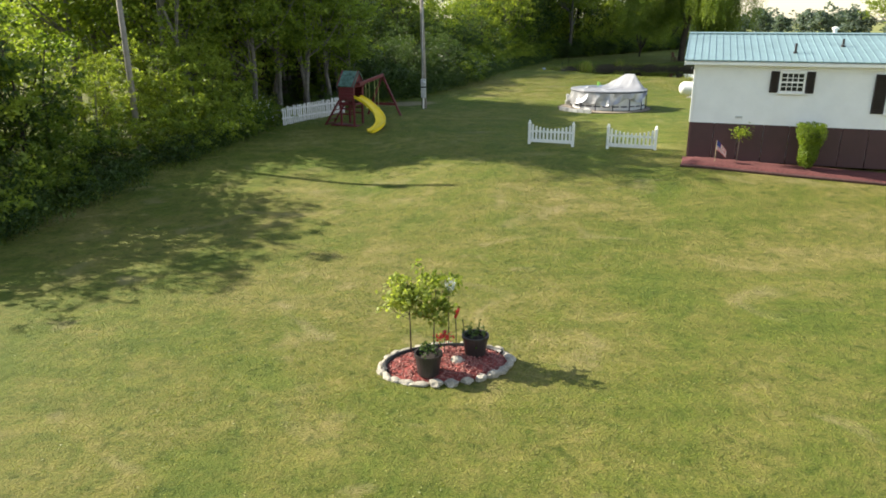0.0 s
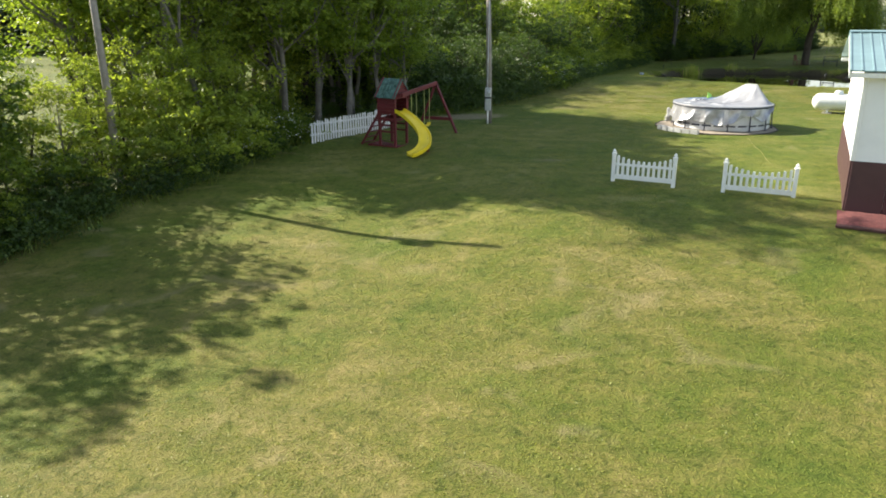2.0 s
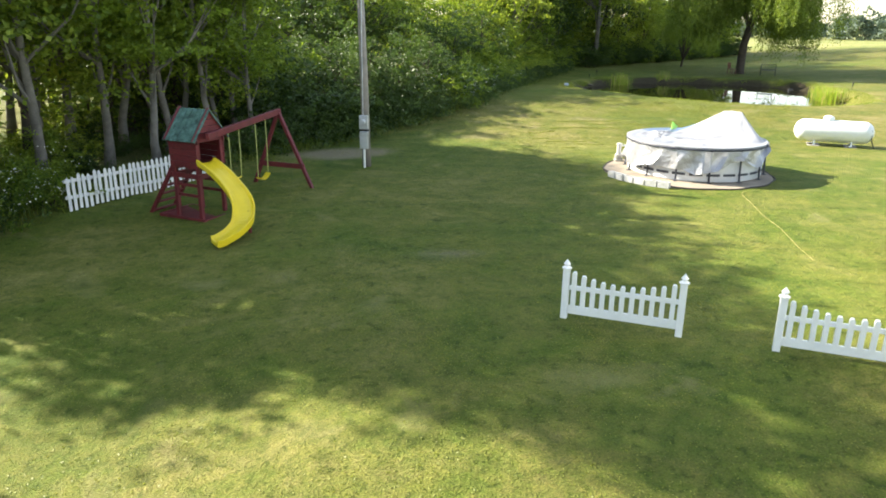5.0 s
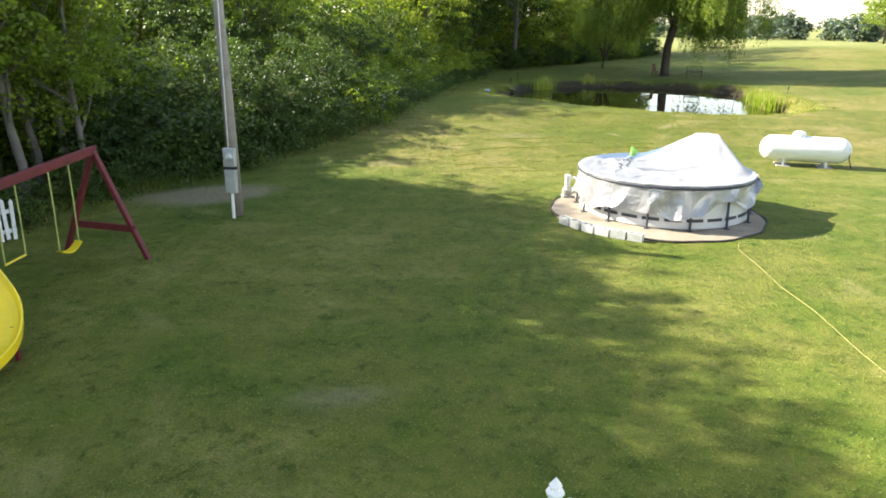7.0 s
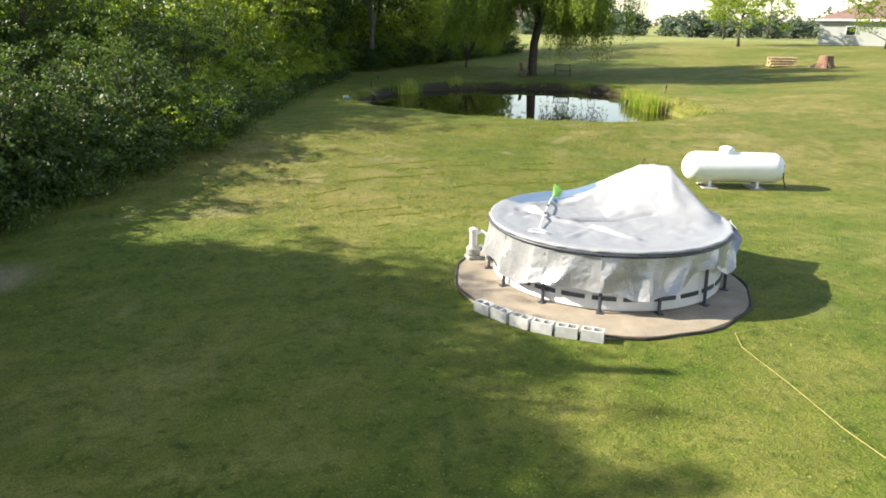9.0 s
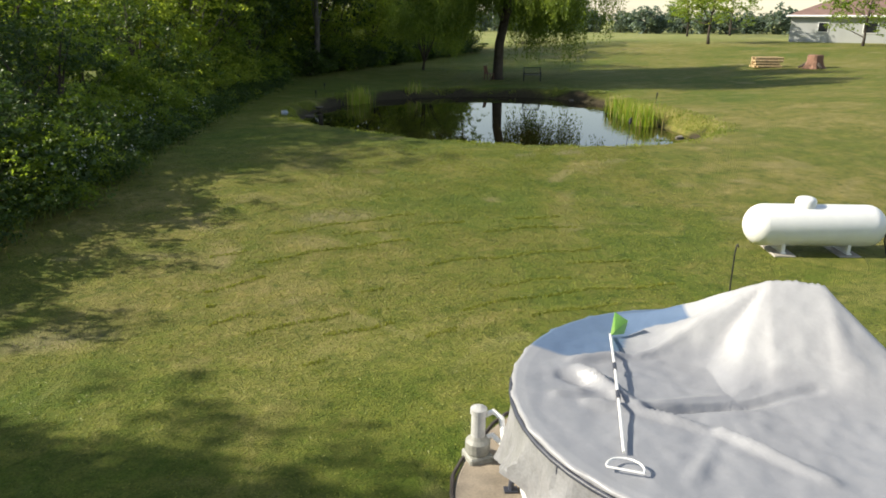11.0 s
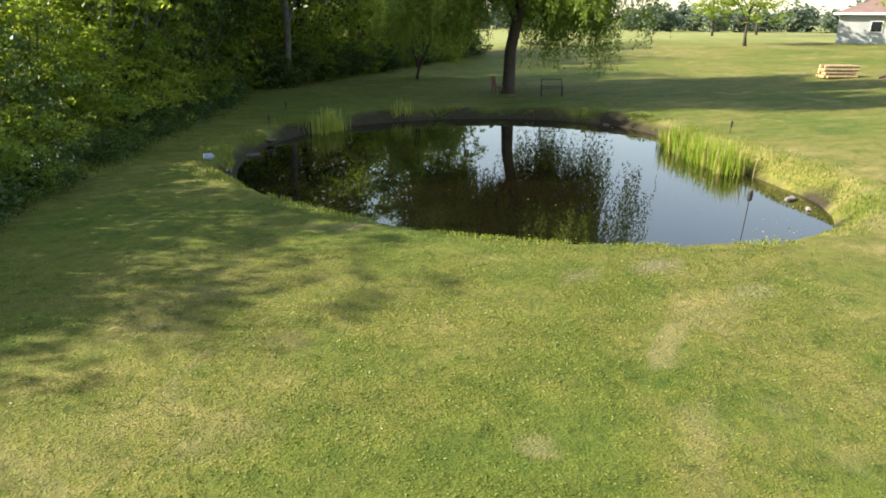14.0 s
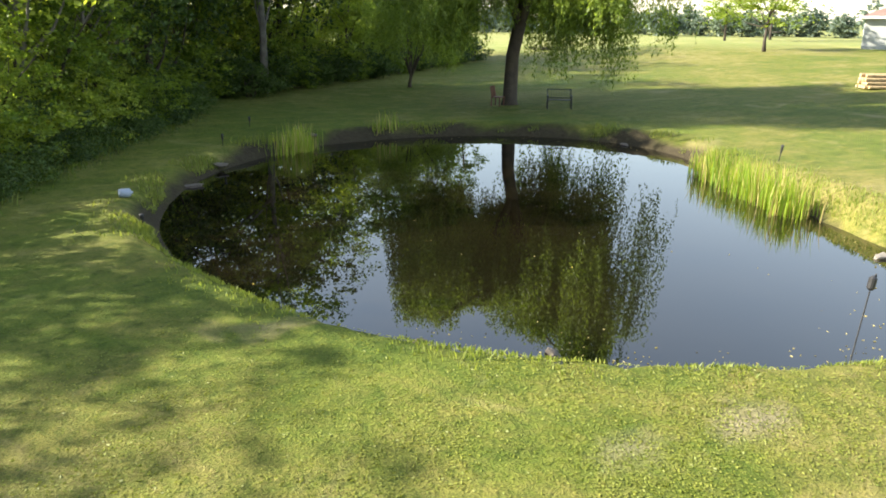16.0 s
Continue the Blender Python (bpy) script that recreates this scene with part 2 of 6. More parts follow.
LEAF_SAPLING = foliage("sapling_leaves", (0.16, 0.22, 0.035), (0.40, 0.44, 0.11), 3.0, 0.5)
BLADE = foliage("grass_blades", (0.105, 0.145, 0.015), (0.27, 0.275, 0.055), 0.6, 0.3)
BLADE_TALL = foliage("rank_grass", (0.08, 0.14, 0.02), (0.28, 0.30, 0.07), 0.9, 0.45)


# ---- building helpers ----
class Shape:
    """Vertices and faces of one mesh."""

    def __init__(self):
        self.v, self.f = [], []

    def add(self, verts, faces):
        n = len(self.v)
        self.v += [tuple(p) for p in verts]
        self.f += [tuple(i + n for i in f) for f in faces]
        return self

    def mesh(self, name, mat, smooth=False):
        me = bpy.data.meshes.new(name)
        me.from_pydata(self.v, [], self.f)
        me.materials.append(mat)
        if smooth:
            me.polygons.foreach_set("use_smooth", [True] * len(me.polygons))
        me.update()
        return me


def box(s, size, m=None, bevel=0.0):
    """A box of that size about the origin of m, its edges cut if bevel is given."""
    m = m or Matrix()
    x, y, z = (d / 2 for d in size)
    if bevel <= 0:
        vs = [m @ Vector((a * x, b * y, c * z)) for c in (-1, 1) for b in (-1, 1) for a in (-1, 1)]
        return s.add(vs, [(0, 2, 3, 1), (4, 5, 7, 6), (0, 1, 5, 4), (2, 6, 7, 3), (0, 4, 6, 2), (1, 3, 7, 5)])
    bm = bmesh.new()
    bmesh.ops.create_cube(bm, size=1)
    for v in bm.verts:
        v.co = Vector((v.co.x * size[0], v.co.y * size[1], v.co.z * size[2]))
    bmesh.ops.bevel(bm, geom=bm.edges[:], offset=bevel, segments=1, affect="EDGES")
    bm.verts.index_update()
    s.add([m @ v.co for v in bm.verts], [[v.index for v in f.verts] for f in bm.faces])
    bm.free()
    return s


def tube(s, points, radii, sides=8, caps=True):
    """A round limb through points with a radius at each."""
    pts = [Vector(p) for p in points]
    if not hasattr(radii, "__len__"):
        radii = [radii] * len(pts)
    n0, verts, faces = 0, [], []
    side = None
    for i, p in enumerate(pts):
        d = (pts[min(i + 1, len(pts) - 1)] - pts[max(i - 1, 0)]).normalized()
        if side is None:
            side = d.cross(Vector((0.13, 0.31, 0.94)) if abs(d.z) < 0.9 else Vector((1, 0, 0))).normalized()
        side = (side - d * side.dot(d)).normalized()
        up = d.cross(side)
        for k in range(sides):
            a = 2 * math.pi * k / sides
            verts.append(p + (side * math.cos(a) + up * math.sin(a)) * radii[i])
    for i in range(len(pts) - 1):
        for k in range(sides):
            a, b = i * sides + k, i * sides + (k + 1) % sides
            faces.append((a, b, b + sides, a + sides))
    if caps:
        faces.append(tuple(range(sides - 1, -1, -1)))
        faces.append(tuple(range((len(pts) - 1) * sides, len(pts) * sides)))
    return s.add(verts, faces)


def lathe(s, profile, sides=20, m=None, close=True):
    """A turned body: (radius, height) pairs from bottom to top."""
    m = m or Matrix()
    verts, faces = [], []
    for r, z in profile:
        for k in range(sides):
            a = 2 * math.pi * k / sides
            verts.append(m @ Vector((r * math.cos(a), r * math.sin(a), z)))
    for i in range(len(profile) - 1):
        for k in range(sides):
            a, b = i * sides + k, i * sides + (k + 1) % sides
            faces.append((a, b, b + sides, a + sides))
    if close:
        faces.append(tuple(range(sides - 1, -1, -1)))
        faces.append(tuple(range((len(profile) - 1) * sides, len(profile) * sides)))
    return s.add(verts, faces)


def rock(s, size, m, seed, cuts=2):
    """An uneven stone."""
    bm = bmesh.new()
    bmesh.ops.create_icosphere(bm, subdivisions=cuts, radius=0.5)
    off = Vector((seed * 3.1, seed * 1.7, seed * 0.9))
    for v in bm.verts:
        k = 1 + 0.5 * noise.noise(v.co * 2.6 + off)
        v.co = Vector((v.co.x * size[0] * k, v.co.y * size[1] * k, v.co.z * size[2] * k))
    bm.verts.index_update()
    s.add([m @ v.co for v in bm.verts], [[v.index for v in f.verts] for f in bm.faces])
    bm.free()
    return s


def thing(name, m, label, category, group="", kind=""):
    ob = new(name)
    ob.empty_display_size = 0.2
    ob.matrix_world = m
    return tagged(ob, label, category, group, kind)


def part(name, shape, mat, parent, label="", smooth=False):
    """Links a shape as one mesh under a thing or a part, in the parent's own space."""
    ob = new(name, shape if isinstance(shape, bpy.types.Mesh) else shape.mesh(name, mat, smooth))
    ob.parent = parent
    if label:
        ob["label"] = label
    return ob


# ---- ground ----
def step(v, a, b):
    t = np.clip((v - a) / (b - a), 0, 1)
    return t * t * (3 - 2 * t)


POND = np.array([(9.6, 65.6), (10.0, 61.9), (11.6, 58.2), (12.9, 56.6), (14.4, 55.5), (16.5, 54.6), (18.8, 54.15), (21.5, 54.9), (23.8, 57.2),
                 (24.4, 60.4), (25.8, 65.3), (27.0, 69.6), (25.4, 73.0), (22.3, 74.8), (18.3, 75.2), (14.4, 74.0), (11.0, 70.3)])


def smooth_outline(poly, times=3):
    for _ in range(times):
        nxt = np.roll(poly, -1, 0)
        poly = np.stack([poly * 0.75 + nxt * 0.25, poly * 0.25 + nxt * 0.75], 1).reshape(-1, 2)
    return poly


SHORE = smooth_outline(POND)
WATER_Z = -0.18


def shore_distance(x, y):
    """Metres outside the pond's edge; negative inside."""
    p = np.stack([x, y], -1)
    a, b = SHORE, np.roll(SHORE, -1, 0)
    best = np.full(x.shape, 1e9)
    inside = np.zeros(x.shape, bool)
    for (ax, ay), (bx, by) in zip(a, b):
        ex, ey = bx - ax, by - ay
        t = np.clip(((x - ax) * ex + (y - ay) * ey) / (ex * ex + ey * ey), 0, 1)
        best = np.minimum(best, np.hypot(x - ax - t * ex, y - ay - t * ey))
        inside ^= ((ay > y) != (by > y)) & (x < (bx - ax) * (y - ay) / (by - ay + 1e-12) + ax)
    return np.where(inside, -best, best)


def ground_z(x, y):
    x, y = np.asarray(x, float), np.asarray(y, float)
    west = step(-x, -2.0, 4.0)
    lo, hi = 15.5 + 4.0 * west, 28.5 + 7.5 * west
    t = np.clip((y - lo) / (hi - lo), 0, 1)
    h = -1.07 + 0.99 * t * t * (3 - 2 * t) + 0.08 * step(y, 28, 38)
    h = h - 0.25 * step(-x, 2.0, 8.0) * step(y, 28, 33) * (1 - step(y, 36, 46))
    h = h + 0.18 * step(x, 5, 9) * step(y, 16, 23) * (1 - step(y, 26, 31))
    h = h + 0.55 * step(y, 44, 54.5) - 0.28 * step(y, 58, 68)
    h = h + 1.95 * step(x, 22, 72) * step(y, 30, 60) + 0.05 * np.sin(x * 0.31 + 1.3) * np.cos(y * 0.27)
    h = h - 0.5 * step(-x, 12, 30) - 1.8 * step(y, 115, 210)
    d = shore_distance(x, y)
    near = d < 2.5
    bank = np.where(d < 0, np.maximum(-1.1, -0.22 + d * 0.5), -0.22 + (h + 0.22) * step(d, -0.1, 0.85) ** 0.8)
    return np.where(near, np.where(d > 1.5, h, np.minimum(h, bank)), h)


def gz(x, y):
    return float(ground_z(np.array([x]), np.array([y]))[0])


def spread(lo, hi, stp, far):
    core = list(np.arange(lo, hi + 1e-6, stp))
    out, d = [], stp
    v = hi
    while v < far:
        d *= 1.35
        v += d
        out.append(v)
    low, d = [], stp
    v = lo
    while v > -far:
        d *= 1.35
        v -= d
        low.append(v)
    return np.array(low[::-1] + core + out)


def build_ground():
    xs, ys = spread(-16, 34, 0.33, 2500), spread(-6, 84, 0.33, 2500)
    X, Y = np.meshgrid(xs, ys)
    Z = ground_z(X, Y)
    n, k = len(xs), len(ys)
    verts = np.stack([X, Y, Z], -1).reshape(-1, 3)
    i = np.arange((k - 1) * n).reshape(k - 1, n)[:, :-1].ravel()
    faces = np.stack([i, i + 1, i + n + 1, i + n], -1)
    me = bpy.data.meshes.new("ground")
    me.from_pydata(verts.tolist(), [], faces.tolist())
    me.materials.append(LAWN)
    me.polygons.foreach_set("use_smooth", [True] * len(me.polygons))
    d = shore_distance(X, Y).ravel()
    x, y = X.ravel(), Y.ravel()
    wob = np.array([noise.noise(Vector((a * 0.5, b * 0.5, 3))) for a, b in zip(x, y)])
    far_side = np.maximum(step(y, 64, 72), 0.75 * step(14 - x, 0, 4) * step(y, 60, 65))
    mud = (1 - step(d + wob * 0.7, 0.05 + 0.26 * far_side, 0.22 + 0.5 * far_side))
    hay = step(np.hypot(x - 20, y - 55) + wob * 4, 62, 75) * step(x, 18, 30)
    bare = 0.9 * (1 - step(np.hypot((x + 1.9) / 2.2, (y - 41.2) / 1.2) + wob * 0.5, 0.6, 1.1))
    for px, py, ax, ay, k in ((1.6, 30.9, 0.75, 0.30, 0.50), (2.5, 44.9, 0.90, 0.35, 0.40), (15.3, 53.1, 0.42, 0.28, 0.85), (16.1, 51.8, 0.40, 0.25, 0.70), (13.9, 53.0, 0.35, 0.25, 0.50), (7.3, 49.2, 0.80, 0.40, 0.40)):
        bare = np.maximum(bare, k * (1 - step(np.hypot((x - px) / ax, (y - py) / ay) + wob * 0.5, 0.4, 1.3)))
    edge = np.interp(y, EDGE_Y, EDGE_X)
    litter = step(edge - x + wob * 0.6, -0.6, 0.8) * (1 - 0.7 * step(edge - x + wob * 3, 6, 14)) * (y < 110)
    green_shift = step(y + wob * 3, 21, 28) * (1 - 0.95 * step(y + wob * 3, 41, 47))
    by_wood = (1 - step(x - edge + wob * 3, 2, 6)) * step(y, 50, 57)
    green_shift = np.maximum(green_shift, np.maximum(by_wood, step(y + wob * 3, 66, 73) * (1 - 0.8 * step(x + wob * 4, 30, 42))) * (y < 120))
    for name, vals in (("green_shift", green_shift), ("mud", mud), ("hay", hay), ("bare", bare), ("litter", litter)):
        me.attributes.new(name, "FLOAT", "POINT").data.foreach_set("value", vals.astype(np.float32))
    me.update()
    tagged(new("ground", me), "mown lawn of green and straw-coloured grass with worn patches", "lawn", kind="structure")


# the wood's edge, from south to north
EDGE_Y = [-30, 10, 20, 25, 29, 33.5, 38, 43, 46, 49, 53, 58, 66, 73, 78, 84, 100]
EDGE_X = [-15, -12.6, -11.9, -10.9, -9.3, -8.6, -6.5, -2.8, -1.2, 1.0, 2.8, 4.0, 6.0, 8.4, 10.4, 11.5, 13]
build_ground()
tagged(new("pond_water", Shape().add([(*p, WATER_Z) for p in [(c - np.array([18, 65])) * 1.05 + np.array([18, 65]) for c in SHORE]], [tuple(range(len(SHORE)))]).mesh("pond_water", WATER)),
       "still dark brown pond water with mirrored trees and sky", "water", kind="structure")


# ---- trees ----
rng = np.random.default_rng(7)


def leaf_mesh(name, centres, mat, length, width, droop=0.0, flat=0.35, seed=1):
    """Many small pointed leaves, one island each, at the given centres."""
    r = np.random.default_rng(seed)
    n = len(centres)
    c = np.asarray(centres)
    a = r.uniform(0, 2 * np.pi, n)
    tilt = r.normal(0, flat, n) - droop
    d = np.stack([np.cos(a) * np.cos(tilt), np.sin(a) * np.cos(tilt), np.sin(tilt)], -1)
    u = np.cross(d, r.normal(0, 1, (n, 3)) * np.array([0.55, 0.55, 1.0]))
    u /= np.linalg.norm(u, axis=1, keepdims=True) + 1e-9
    L = (length * r.uniform(0.65, 1.3, n))[:, None]
    W = (width * r.uniform(0.7, 1.25, n))[:, None]
    v = np.stack([c - d * L / 2, c + u * W / 2 - d * L * 0.05, c + d * L / 2, c - u * W / 2 - d * L * 0.05], 1).reshape(-1, 3)
    me = bpy.data.meshes.new(name)
    me.vertices.add(n * 4)
    me.vertices.foreach_set("co", v.ravel())
    me.loops.add(n * 4)
    me.loops.foreach_set("vertex_index", np.arange(n * 4))
    me.polygons.add(n)
    me.polygons.foreach_set("loop_start", np.arange(0, n * 4, 4))
    me.polygons.foreach_set("loop_total", np.full(n, 4))
    me.materials.append(mat)
    me.update()
    me.validate()
    return me


def crown_points(r, clumps, per, centre, radii, blob, low=-1.0, shell=0.55):
    """Leaf centres in uneven clumps through an egg-shaped crown, denser outside."""
    d = r.normal(0, 1, (clumps, 3))
    d /= np.linalg.norm(d, axis=1, keepdims=True)
    d[:, 2] = np.maximum(d[:, 2], low)
    k = r.uniform(shell, 1.0, clumps) ** 0.7
    bulge = 1 + 0.32 * np.sin(d[:, 0] * 5 + d[:, 2] * 4 + r.uniform(0, 6))
    c = d * (k * bulge)[:, None] * np.array(radii) + np.array(centre)
    size = blob * r.uniform(0.6, 1.4, clumps)
    # every clump is a few flat sprays of leaves with gaps between them
    fans = 5
    mid = np.repeat(c, fans, 0) + r.normal(0, 1, (clumps * fans, 3)) * np.repeat(size, fans)[:, None] * np.array([0.62, 0.62, 0.46])
    wide = np.repeat(size, fans) * r.uniform(0.7, 1.3, clumps * fans)
    k = max(1, per // fans)
    off = r.normal(0, 1, (clumps * fans * k, 3)) * np.repeat(wide, k)[:, None] * np.array([0.30, 0.30, 0.09])
    off[:, 2] -= 0.5 * np.hypot(off[:, 0], off[:, 1])
    pts = np.repeat(mid, k, 0) + off
    return pts, c


def make_tree(name, height, spread_r, bare, clumps, per, leaf, mat, bark, seed, label, category="tree", lean=0.0, stems=1, blob=0.75, trunk_r=None, m=None):
    """A tree: tapered trunk and limbs, and a crown of many small leaves."""
    r = np.random.default_rng(seed)
    ob = thing(name, m or Matrix(), label, category, "trees")
    tr = trunk_r or height * 0.017
    wood = Shape()
    tops = []
    for k in range(stems):
        a0 = r.uniform(0, 6.28)
        off = 0.0 if stems == 1 else 0.12
        base = Vector((math.cos(a0) * off, math.sin(a0) * off, -0.15))
        pts, rad, p = [base], [tr * 1.35], base.copy()
        d = Vector((math.cos(a0) * (0.08 if stems == 1 else 0.28) + lean, math.sin(a0) * (0.08 if stems == 1 else 0.28), 1)).normalized()
        nseg = 7
        for i in range(nseg):
            p = p + d * height * 0.86 / nseg
            d = (d + Vector(r.normal(0, 0.07, 3))).normalized()
            pts.append(p.copy())
            rad.append(tr * (1 - 0.86 * (i + 1) / nseg))
        tube(wood, pts, rad, 8)
        tops.append((pts, rad))
    centre_z = bare + (height - bare) * 0.52
    pts, cl = crown_points(r, clumps, per, (lean * height * 0.6, 0, centre_z), (spread_r, spread_r, (height - bare) * 0.52), blob)
    keep = pts[:, 2] > max(0.05, bare * 0.55)
    # limbs from the trunk out to some clumps
    for k in r.permutation(len(cl))[: 9 if stems == 1 else 12]:
        tp, trd = tops[k % len(tops)]
        tgt = Vector(cl[k])
        i = int(np.clip((tgt.z * 0.62) / (height * 0.86) * 7, 1, 6))
        st = tp[i]
        midp = st.lerp(tgt, 0.5) + Vector((0, 0, -0.06 * height * r.uniform(0, 1)))
        r0 = trd[i] * 0.55
        tube(wood, [st, st.lerp(midp, 0.6), midp, tgt], [r0, r0 * 0.8, r0 * 0.55, r0 * 0.15], 5, False)
    part("trunk", wood, bark, ob, smooth=True)
    part("crown", leaf_mesh("crown", pts[keep], mat, leaf, leaf * 0.62, 0.25, 0.5, seed), mat, ob)
    return ob


def stand(ob, x, y, turn, size, sink=0.0):
    """A copy of a thing standing on the ground."""
    m = Matrix.Translation((x, y, gz(x, y) - sink)) @ Matrix.Rotation(turn, 4, "Z")
    c = copy_thing(ob, m)
    c.scale = (size, size, size)
    return c


tall = [make_tree("tree", 11.0, 2.9, 2.7, 58, 110, 0.20, LEAF, BARK, 11, "tall broad-leaved tree with dense green crown in the wood"),
        make_tree("tree", 10.0, 2.5, 2.4, 56, 110, 0.19, LEAF_DARK, BARK, 12, "tall dark green tree with slender trunk in the wood"),
        make_tree("tree", 10.5, 2.7, 3.0, 52, 110, 0.20, LEAF, BARK_GREY, 13, "tall grey-barked tree with open green crown"),
        make_tree("tree", 10.5, 2.8, 2.6, 60, 105, 0.19, LEAF_LIGHT, BARK_GREY, 14, "tall tree at the wood's edge, its yellow-green crown paled for sunlight")]
high = make_tree("tree", 13.0, 2.1, 8.3, 46, 110, 0.20, LEAF, BARK_GREY, 15, "slender grey-barked tree with a high green crown", trunk_r=0.15)
middle = [make_tree("tree", 6.2, 2.2, 0.7, 44, 125, 0.165, LEAF_LIGHT, BARK, 21, "young yellow-green tree at the edge of the wood", stems=2, blob=0.6),
          make_tree("tree", 5.6, 2.0, 0.5, 44, 125, 0.16, LEAF, BARK, 22, "young leafy green tree at the edge of the wood", stems=3, blob=0.6),
          make_tree("tree", 6.8, 1.9, 0.9, 42, 125, 0.165, LEAF_LIGHT, BARK_GREY, 23, "slender pale green tree at the edge of the wood", blob=0.6),
          make_tree("tree", 5.8, 2.0, 0.5, 44, 125, 0.16, LEAF_DARK, BARK, 24, "young tree at the edge of the wood, its leaves darkened for shade", stems=3, blob=0.6)]
bush = [make_tree("bush", 2.3, 1.35, 0.0, 36, 130, 0.125, LEAF, BARK, 31, "rounded green bush along the wood's edge", "bush", stems=4, blob=0.42, trunk_r=0.03),
        make_tree("bush", 1.9, 1.5, 0.0, 36, 130, 0.12, LEAF_LIGHT, BARK, 32, "light green bush along the wood's edge", "bush", stems=4, blob=0.42, trunk_r=0.03),
        make_tree("bush", 1.6, 1.3, 0.0, 34, 130, 0.12, LEAF_DARK, BARK, 33, "dark low bush along the wood's edge", "bush", stems=4, blob=0.40, trunk_r=0.03)]
def blossoming(ob, seed):
    """Adds white blossom over a bush."""
    r = np.random.default_rng(seed)
    pts, _ = crown_points(r, 40, 9, (0, 0, 0.85), (1.45, 1.45, 0.95), 0.25, -0.1, 0.97)
    part("blossom", leaf_mesh("blossom", pts, BLOSSOM, 0.07, 0.06, 0.0, 0.5, seed), BLOSSOM, ob, "small white blossoms")
    return ob


rose = blossoming(make_tree("bush", 1.8, 1.4, 0.0, 36, 130, 0.11, LEAF, BARK, 36, "wild bush covered with small white blossoms", "bush", stems=4, blob=0.4, trunk_r=0.03), 37)
weeds = make_tree("weeds", 0.9, 1.2, 0.0, 60, 45, 0.10, LEAF_DARK, BARK, 34, "low tangled weeds at the lawn's edge", "undergrowth", stems=4, blob=0.35, trunk_r=0.012)


def edge_x(y):
    return float(np.interp(y, EDGE_Y, EDGE_X))


def plant_wood():
    r = np.random.default_rng(5)
    # low growth and bushes along the edge
    y = 7.0
    while y < 86:
        if not 34.2 < y < 38.5:
            x = edge_x(y)
            # between y 40 and 54 dark bushes carry the wood's shade in their colour
            kind = bush[int(r.choice((0, 2, 2, 1) if y > 54 else ((2, 2, 2, 2) if y > 40 else (0, 1, 1, 2))))]
            s = r.uniform(0.65, 1.45)
            if 28.5 < y < 34:
                s *= 1.3
            if 21 < y < 28.5:
                s = min(s, 0.9)
            if 39 < y < 47:
                s *= 0.62
            stand(kind, x - 1.1 * s - r.uniform(-0.2, 0.9), y, r.uniform(0, 6.28), s)
            stand(weeds, x - 0.35, y + r.uniform(-0.4, 0.4), r.uniform(0, 6.28), r.uniform(0.7, 1.0))
        y += r.uniform(1.4, 1.9)
    for x0, y0, s0 in ((-8.9, 33.2, 0.8), (-8.3, 34.6, 0.6), (-9.5, 35.4, 0.7), (1.3, 51.4, 0.9), (2.0, 52.8, 0.8), (3.1, 58.6, 0.85), (-9.4, 31.2, 0.8), (4.6, 62.0, 0.7)):
        stand(rose, x0, y0, r.uniform(0, 6.28), s0)
    # small trees behind the bushes
    y = 6.0
    while y < 92:
        x = edge_x(y)
        if not (29.5 < y < 46):
            tall_ok = 0.62 if 22 < y < 29.5 else (0.45 if y < 16.5 else 0.85 if y < 22 else (0.50 if y < 57 else (0.74 if y < 64 else 0.9)))
            # by stretch, light leaves stand in for sun and dark ones for shade
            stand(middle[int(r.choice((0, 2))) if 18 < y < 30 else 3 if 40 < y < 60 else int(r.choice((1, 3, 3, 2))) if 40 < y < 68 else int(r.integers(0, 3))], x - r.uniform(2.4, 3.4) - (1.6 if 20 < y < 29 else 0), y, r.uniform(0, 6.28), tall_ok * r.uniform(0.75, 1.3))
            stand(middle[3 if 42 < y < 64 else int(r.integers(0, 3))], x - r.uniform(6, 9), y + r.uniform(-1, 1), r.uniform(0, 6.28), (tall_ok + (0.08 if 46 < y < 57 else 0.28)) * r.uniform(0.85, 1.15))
        y += r.uniform(2.1, 2.9)
    # the tall wood behind the play tower
    for x0, y0 in ((-9.6, 36.5), (-8.4, 39.2), (-6.8, 41.6), (-11.5, 33.8), (-12.5, 37.2), (-11.2, 40.3), (-9.6, 41.9), (-7.2, 38.6), (-10.2, 38.0), (-8.0, 41.0), (-13.4, 39.4), (-11.6, 42.0), (-14.8, 34.6), (-15.5, 39.0), (-14.0, 42.4), (-12.2, 33.2),
                   (-19, 37.5), (-22, 41), (-25, 34)):
        stand(tall[int(r.choice((0, 2, 3, 3)))], x0 + r.uniform(-0.4, 0.4), y0 + r.uniform(-0.4, 0.4), r.uniform(0, 6.28), min(r.uniform(0.85, 1.05), (7 - x0) * 0.054))
